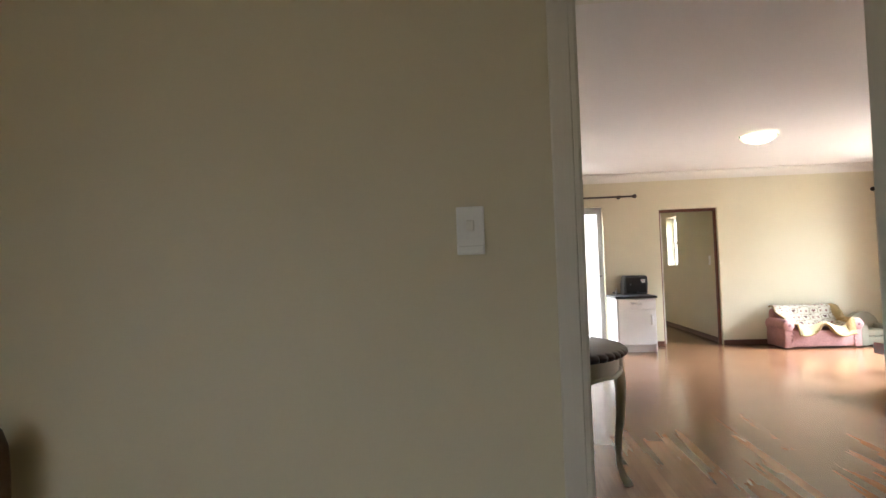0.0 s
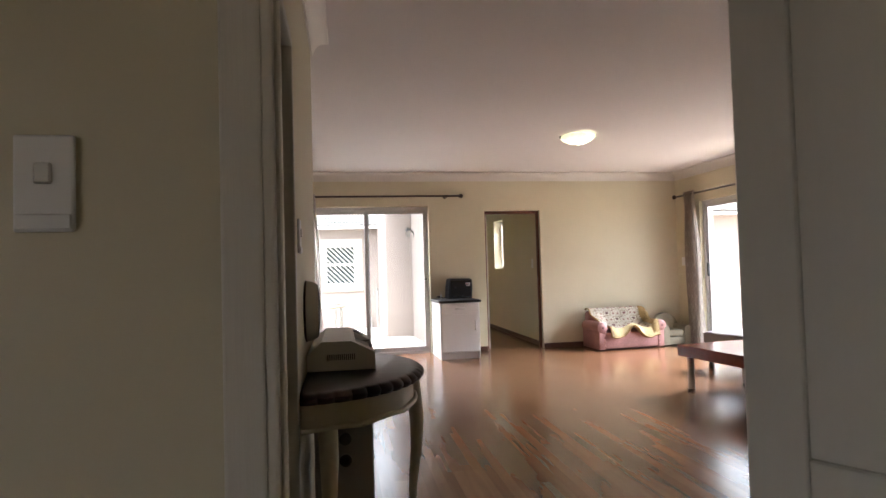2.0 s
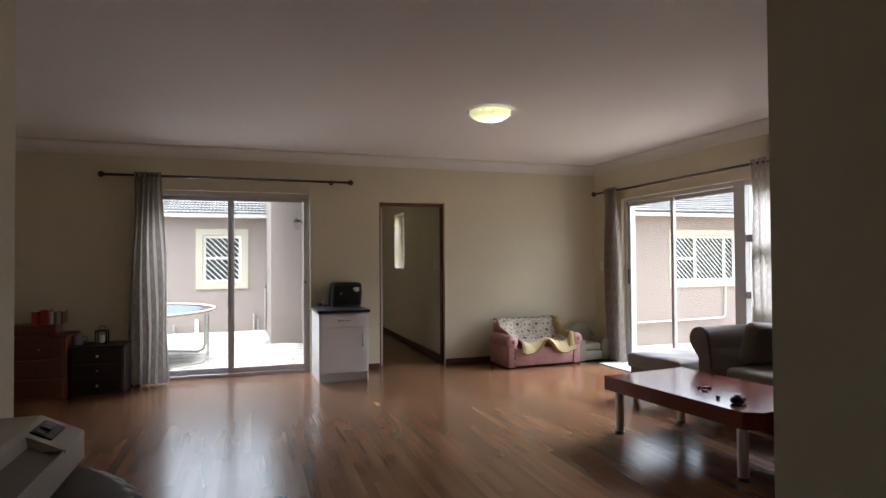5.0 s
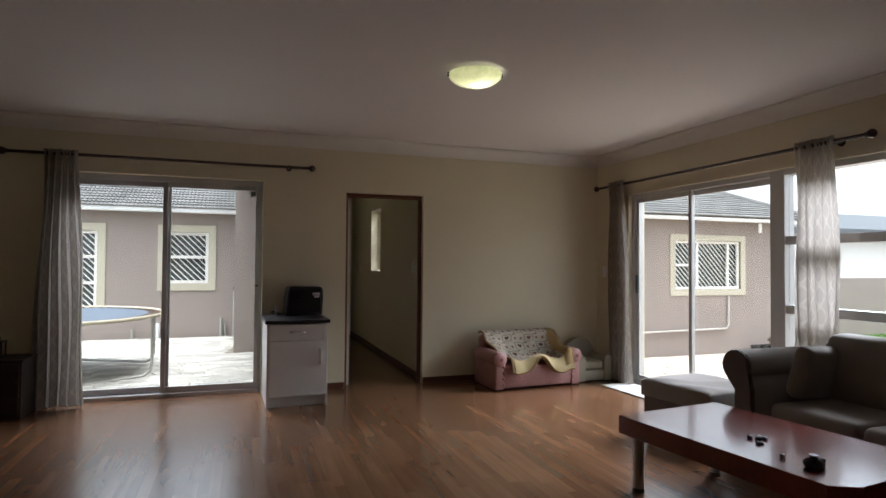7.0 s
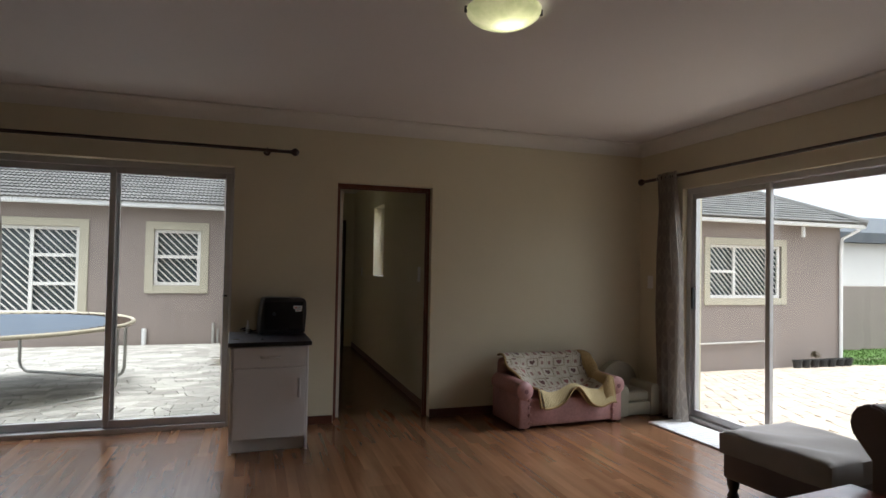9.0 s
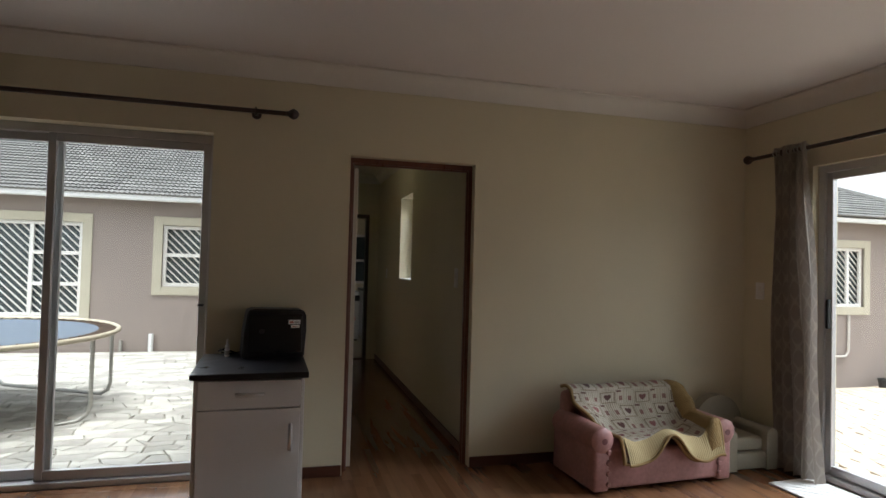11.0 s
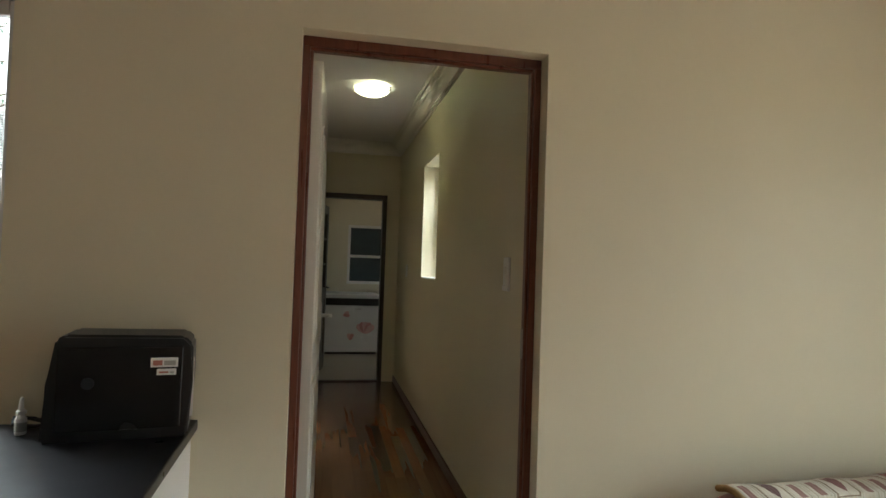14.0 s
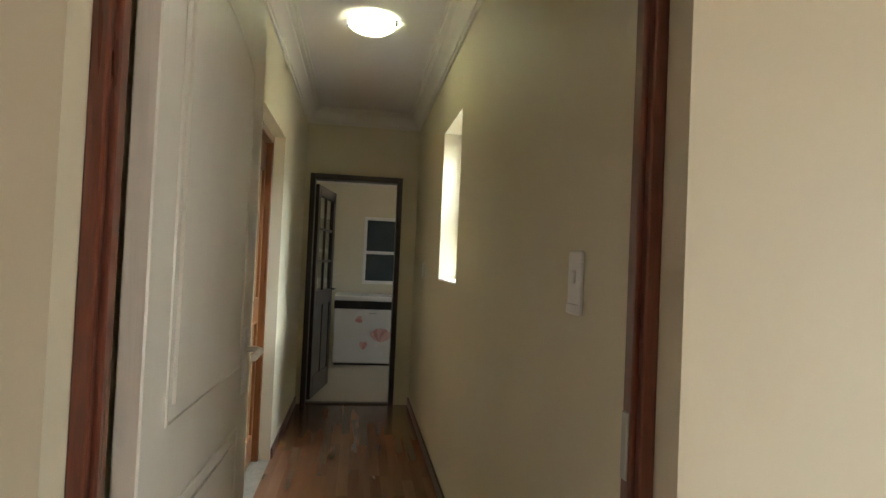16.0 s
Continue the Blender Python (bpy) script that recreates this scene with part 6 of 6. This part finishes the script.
# ---- chests in the dim corner ----
CHERRY = plain("red_brown_chest_wood", (0.13, 0.038, 0.02), 0.4, var=0.25, scale=4, fine=30, stretch=(1, 8, 8), bump=0.06)
rc = thing("chest_of_drawers", pose(-3.72, -0.28, 0), "red-brown wooden chest of drawers in the dim corner", "chest")
part("body", rbox(bmesh.new(), -0.44, 0.43, -0.20, 0.24, 0.0, 0.60, 0.006, 2), CHERRY, rc)
part("top", rbox(bmesh.new(), -0.46, 0.45, -0.23, 0.25, 0.60, 0.625, 0.005, 2), CHERRY, rc)
for k in range(3):
    df = part("drawer_front", rbox(bmesh.new(), -0.42, 0.41, -0.222, -0.198, 0.03 + 0.19 * k, 0.205 + 0.19 * k, 0.006, 2), CHERRY, rc)
    for x in (-0.2, 0.2):
        part("knob", lathe(bmesh.new(), [(0.012, -0.222), (0.018, -0.24), (0.012, -0.25)], 12, (x, 0, 0.118 + 0.19 * k), "Y"), DARKWOOD, df)
tbx = thing("wooden_box", pose(-3.74, -0.2, 0.625), "flat red-brown wooden box on the chest", "box")
part("body", rbox(bmesh.new(), -0.40, 0.32, -0.13, 0.13, 0.0, 0.10, 0.005, 2), CHERRY, tbx)
books = [(-3.62, 0.05, 0.13, (0.35, 0.03, 0.03)), (-3.53, 0.07, 0.15, (0.40, 0.05, 0.04)), (-3.47, 0.025, 0.12, (0.6, 0.58, 0.5)), (-3.44, 0.02, 0.13, (0.10, 0.11, 0.10)), (-3.41, 0.025, 0.12, (0.55, 0.5, 0.4)), (-3.375, 0.02, 0.13, (0.16, 0.13, 0.08))]
for k, (x, w, h, colr) in enumerate(books):
    bo = thing("book", pose(x, -0.2, 0.725), "small upright book or case on the wooden box", "book", "books on the box")
    part("cover", rbox(bmesh.new(), -w / 2, w / 2, -0.08, 0.08, 0, h, 0.003, 1), plain("book_cover", colr, 0.5, var=0.15), bo)
    part("pages", rbox(bmesh.new(), -w / 2 + 0.003, w / 2 - 0.003, -0.076, 0.077, h - 0.002, h + 0.001, 0.0005, 1), PLASTIC, bo)
dk = thing("nightstand", pose(-3.02, -0.24, 0), "dark brown three-drawer stand beside the curtain", "nightstand")
part("body", rbox(bmesh.new(), -0.24, 0.24, -0.18, 0.2, 0.0, 0.48, 0.005, 2), DARKWOOD, dk)
part("top", rbox(bmesh.new(), -0.255, 0.255, -0.2, 0.21, 0.48, 0.50, 0.004, 2), DARKWOOD, dk)
for k in range(3):
    df = part("drawer_front", rbox(bmesh.new(), -0.225, 0.225, -0.198, -0.178, 0.03 + 0.15 * k, 0.165 + 0.15 * k, 0.005, 2), DARKWOOD, dk)
    part("knob", lathe(bmesh.new(), [(0.009, -0.198), (0.013, -0.212), (0.008, -0.22)], 12, (0, 0, 0.1 + 0.15 * k), "Y"), CHROME, df, "small bright knob")
ln = thing("candle_lantern", pose(-3.02, -0.24, 0.50), "small dark lantern on the nightstand", "lantern")
for x in (-0.05, 0.05):
    for y in (-0.05, 0.05):
        part("post", boxes(bmesh.new(), (x - 0.006, x + 0.006, y - 0.006, y + 0.006, 0.01, 0.13)), DARKWOOD, ln)
part("base", rbox(bmesh.new(), -0.06, 0.06, -0.06, 0.06, 0, 0.012, 0.002, 1), DARKWOOD, ln)
part("lid", rbox(bmesh.new(), -0.06, 0.06, -0.06, 0.06, 0.13, 0.145, 0.003, 1), DARKWOOD, ln)
part("candle", lathe(bmesh.new(), [(0.025, 0.012), (0.025, 0.09), (0.006, 0.092)], 14), PLASTIC, ln)
part("ring", tube(bmesh.new(), [(0.03 * math.cos(a), 0, 0.165 + 0.02 * math.sin(a)) for a in [2 * math.pi * k / 14 for k in range(14)]], 0.003, 6, closed=True), BLACK, ln)
tin = thing("jar", pose(-3.25, -0.22, 0.50), "grey patterned mug on the nightstand", "mug")
part("body", lathe(bmesh.new(), [(0.05, 0.0), (0.055, 0.01), (0.055, 0.10), (0.05, 0.10), (0.048, 0.02)], 20), GREYBOX, tin, smooth=40)
part("handle", tube(bmesh.new(), [(0.05, 0, 0.085), (0.085, 0, 0.08), (0.09, 0, 0.04), (0.053, 0, 0.025)], 0.008, 8), GREYBOX, tin, smooth=60)

# ---- dark wooden bed post in the first room ----
bp = thing("bed_post", pose(-3.99, -7.66, 0), "rounded brown wooden bed post against the wall", "bed")
part("post", lathe(bmesh.new(), [(0.05, 0.0), (0.06, 0.05), (0.06, 0.70), (0.055, 0.78), (0.04, 0.83), (0.02, 0.855), (0.005, 0.86)], 20), plain("mid_brown_wood", (0.16, 0.09, 0.04), 0.5, var=0.2), bp, smooth=50)

# ---- kitchen ----
FRZ = plain("white_enamel", (0.74, 0.73, 0.72), 0.25, var=0.02, bump=0.0)
fz = thing("chest_freezer", pose(0.59, 6.9, 0), "white chest freezer with a pink flower print", "freezer")
part("body", rbox(bmesh.new(), -0.47, 0.30, -0.40, 0.35, 0.03, 0.70, 0.015, 3), FRZ, fz)
part("plinth", rbox(bmesh.new(), -0.45, 0.28, -0.36, 0.33, 0.0, 0.03, 0.003, 1), BLACK, fz)
part("lid", rbox(bmesh.new(), -0.475, 0.305, -0.41, 0.36, 0.80, 0.86, 0.012, 2), FRZ, fz)
part("trim", rbox(bmesh.new(), -0.47, 0.30, -0.405, 0.35, 0.70, 0.80, 0.004, 1), BLACK, fz, "dark band under the lid")
ROSE_PALE = plain("pale_pink_flower_print", (0.66, 0.42, 0.40), 0.3, var=0.2, scale=20, bump=0.0)
ROSE = plain("pink_flower_print", (0.58, 0.28, 0.27), 0.3, var=0.3, scale=20, bump=0.0)
for cx, cz, sc, turns in ((0.11, 0.30, 1.0, (-42, -20, 2, 24, 46)), (-0.21, 0.56, 0.55, (60, 95)), (-0.10, 0.20, 0.6, (-15, 20))):
    for k, turn in enumerate(turns):
        a = radians(turn)
        ring = []
        for q in range(18):
            t = 2 * math.pi * q / 18
            u, v = 0.042 * sc * math.sin(t) * (1.0 + 0.35 * math.cos(t)), 0.085 * sc * (1 + math.cos(t))
            ring.append((cx + u * math.cos(a) + v * math.sin(a), cz - u * math.sin(a) + v * math.cos(a)))
        part("flower_petal", prism(bmesh.new(), ring, "Y", -0.4022 - 0.0006 * k, -0.399), ROSE if k % 2 else ROSE_PALE, fz, "printed pink petal")
part("nameplate", boxes(bmesh.new(), (-0.04, 0.05, -0.4035, -0.4, 0.645, 0.655)), STEEL, fz)
wu = thing("kitchen_counter", pose(1.9, 7.2, 0), "pale kitchen counter under the window", "counter")
part("body", rbox(bmesh.new(), -0.9, 1.2, -0.2, 0.38, 0.0, 0.86, 0.004, 1), CABW, wu)
part("worktop", rbox(bmesh.new(), -0.92, 1.22, -0.24, 0.39, 0.86, 0.90, 0.005, 2), GREYBOX, wu, "grey worktop")

# ---- laminate boards, the nearest as single boards ----
def board_mesh(length, width=0.192):
    bm = bmesh.new()
    c = 0.00005
    lo = [bm.verts.new(p) for p in ((0, 0, 0), (width, 0, 0), (width, length, 0), (0, length, 0))]
    md = [bm.verts.new(p) for p in ((0, 0, 0.00795), (width, 0, 0.00795), (width, length, 0.00795), (0, length, 0.00795))]
    hi = [bm.verts.new(p) for p in ((c, c, 0.008), (width - c, c, 0.008), (width - c, length - c, 0.008), (c, length - c, 0.008))]
    for a, b in ((lo, md), (md, hi)):
        for k in range(4):
            bm.faces.new((a[k], a[(k + 1) % 4], b[(k + 1) % 4], b[k]))
    bm.faces.new(hi)
    me = bpy.data.meshes.new("floor_board")
    bm.to_mesh(me)
    bm.free()
    me.materials.append(LAMINATE)
    return me


FLOOR = bpy.data.objects["floor"]
BOARDS = {}
REST = bmesh.new()


def lay(x0, x1, y0, y1, single):
    """Boards along y over a rectangle, joints staggered."""
    x, row = x0, 0
    while x < x1 - 0.005:
        w = min(0.192, x1 - x)
        y = y0 - (0.37 * row) % 1.28
        while y < y1 - 0.01:
            a, b = max(y, y0), min(y + 1.28, y1)
            if b - a > 0.02:
                if single:
                    key = (round(b - a, 3), round(w, 3))
                    if key not in BOARDS:
                        BOARDS[key] = board_mesh(b - a, w)
                    o = new("floor_board", BOARDS[key])
                    o.parent = FLOOR
                    o.location = (x, a, -0.008)
                else:
                    boxes(REST, (x, x + w, a, b, -0.008, 0.0))
            y += 1.28
        x += 0.192
        row += 1


lay(-2.27, RX, -6.02, 0.0, True)
lay(-2.27, -0.25, -7.56, -6.02, True)
lay(CX0 + 0.0, CX1, 0.0, CY1, False)
lay(LX, -2.27, -4.97, 0.0, False)
lay(-5.0, -1.0, -11.4, -7.56, False)
rest = part("far_boards", REST, LAMINATE, FLOOR)
tagged(rest, kind="stuff")

# ---- paving stones ----
ground = bpy.data.objects["ground"]
rnd = random.Random(17)


def stone_mesh(seed, w, h):
    q = random.Random(seed)
    base = [(-w / 2, -h / 2), (w * q.uniform(-0.1, 0.15), -h / 2 - h * q.uniform(0, 0.15)), (w / 2, -h / 2), (w / 2 + w * q.uniform(0, 0.08), 0), (w / 2, h / 2), (w * q.uniform(-0.15, 0.1), h / 2 + h * q.uniform(0, 0.12)), (-w / 2, h / 2), (-w / 2 - w * q.uniform(0, 0.08), 0)]
    base = [(x + q.uniform(-0.014, 0.014), y + q.uniform(-0.012, 0.012)) for x, y in base]
    bm = bmesh.new()
    lo = [bm.verts.new((x, y, -0.03)) for x, y in base]
    hi = [bm.verts.new((x * 0.95, y * 0.94, q.uniform(0.0, 0.006))) for x, y in base]
    for k in range(8):
        bm.faces.new((lo[k], lo[(k + 1) % 8], hi[(k + 1) % 8], hi[k]))
    c = bm.verts.new((0, 0, 0.006))
    for k in range(8):
        bm.faces.new((hi[k], hi[(k + 1) % 8], c))
    return bm


PAVERS = []
for k in range(4):
    me = bpy.data.meshes.new("paver")
    b = stone_mesh(40 + k, 0.205, 0.145)
    b.to_mesh(me)
    b.free()
    me.materials.append(TERRA)
    PAVERS.append(me)


def crazy_stone(corner, joint, q):
    """One irregular flat stone inside its six corners, with a worn edge."""
    mid = sum(corner, Vector((0, 0))) / len(corner)
    vs, n = [], len(corner)
    tilt = Vector((q.uniform(-0.02, 0.02), q.uniform(-0.02, 0.02)))
    for inset, z in ((joint, -0.03), (joint, -0.001), (joint + 0.007, 0.004)):
        for c in corner:
            d = c - mid
            p = mid + d * max(0.2, 1 - inset / max(d.length, 1e-4))
            vs.append((p.x, p.y, z + tilt.dot(d) + ground_z(p.x, p.y)))
    fs = [(r * n + k, r * n + (k + 1) % n, (r + 1) * n + (k + 1) % n, (r + 1) * n + k) for r in (0, 1) for k in range(n)]
    fs.append(tuple(range(2 * n, 3 * n)))
    return vs, fs


def crazy_paving(x0, x1, y0, y1, sx, sy, near, keep, single, material):
    """Broken flagstones on a shaken lattice; those that near() names are single stones, the rest one sheet."""
    q = random.Random(23)
    knots = {}

    def knot(i, j):
        # row line j, half-stone column i
        if (i, j) not in knots:
            knots[(i, j)] = Vector((x0 + i * sx / 2 + q.uniform(-0.3, 0.3) * sx, y0 + j * sy + q.uniform(-0.36, 0.36) * sy))
        return knots[(i, j)]

    vs, fs = [], []
    for j in range(int((y1 - y0) / sy)):
        for c in range(int((x1 - x0) / sx)):
            i = 2 * c + j % 2
            corner = [knot(i, j), knot(i + 1, j), knot(i + 2, j), knot(i + 2, j + 1), knot(i + 1, j + 1), knot(i, j + 1)]
            mid = sum(corner, Vector((0, 0))) / 6
            if not keep(mid.x, mid.y):
                continue
            v, f = crazy_stone(corner, q.uniform(0.004, 0.009), q)
            if near(mid.x, mid.y):
                me = bpy.data.meshes.new("paving_stone")
                me.from_pydata(v, [], f)
                me.materials.append(single)
                new("paving_stone", me).parent = ground
            else:
                k = len(vs)
                vs += v
                fs += [tuple(k + w for w in p) for p in f]
    me = bpy.data.meshes.new("far_paving")
    me.from_pydata(vs, [], fs)
    me.materials.append(material)
    o = new("far_paving", me)
    o.parent = ground
    tagged(o, kind="stuff")


def pave(x0, x1, y0, y1, sx, sy, meshes, near, keep, material, wobble):
    """Rows of stones; those that near() names are single objects, the rest one joined sheet."""
    vs, fs = [], []
    data = [([tuple(v.co) for v in m.vertices], [tuple(f.vertices) for f in m.polygons]) for m in meshes]
    j, y = 0, y0
    while y < y1:
        x = x0 + (sx / 2 if j % 2 else 0) + rnd.uniform(-wobble, wobble)
        while x < x1:
            if keep(x, y):
                k = rnd.randrange(len(meshes))
                m = Matrix.Translation((x + rnd.uniform(-wobble, wobble) * 0.4, y + rnd.uniform(-wobble, wobble) * 0.4, ground_z(x, y) + rnd.uniform(-0.004, 0.006))) @ Matrix.Rotation(rnd.uniform(-6, 6) * wobble, 4, "Z") @ Matrix.Rotation(rnd.choice((0, math.pi)), 4, "Z")
                if near(x, y):
                    o = new(meshes[k].name.split(".")[0], meshes[k])
                    o.parent = ground
                    o.matrix_local = m
                else:
                    i = len(vs)
                    vs += [tuple(m @ Vector(v)) for v in data[k][0]]
                    fs += [tuple(i + q for q in f) for f in data[k][1]]
            x += sx
        y += sy
        j += 1
    me = bpy.data.meshes.new("far_paving")
    me.from_pydata(vs, [], fs)
    me.materials.append(material)
    o = new("far_paving", me)
    o.parent = ground
    tagged(o, kind="stuff")


def joined(base, name):
    """The same stone with its tone varied from piece to piece in one mesh."""
    m = base.copy()
    m.name = name
    n, l = m.node_tree.nodes, m.node_tree.links
    geo = n.new("ShaderNodeNewGeometry")
    for nd in n:
        if nd.type == "OBJECT_INFO":
            for ln2 in list(nd.outputs["Random"].links):
                l.new(geo.outputs["Random Per Island"], ln2.to_socket)
    return m


crazy_paving(-9.0, -0.62, 0.32, HY - 0.02, 0.245, 0.16, lambda x, y: -2.6 < x < -0.6 and y < 3.3, lambda x, y: not (x > -1.25 and y > CY1 + 0.1), PAVE, joined(PAVE, "pale_paving_joined"))
pave(3.5, 15.5, -4.0, RY - 0.02, 0.215, 0.155, PAVERS, lambda x, y: 3.4 < x < 6.2 and -1.2 < y < 1.2, lambda x, y: x < 13.2 + (6.0 - y) * 0.9, joined(TERRA, "sandy_paver_joined"), 0.015)
step1 = solid("door_step", rbox(bmesh.new(), -2.72, -0.82, 0.20, 0.34, -0.2, -0.01, 0.01, 2), PLASTER, "plastered threshold outside the sliding door", kind="structure")
step2 = solid("door_step_east", rbox(bmesh.new(), RX + 0.20, RX + 0.34, -3.5, -0.58, -0.3, -0.01, 0.01, 2), PLASTER, "plastered threshold outside the wide sliding door", kind="structure")
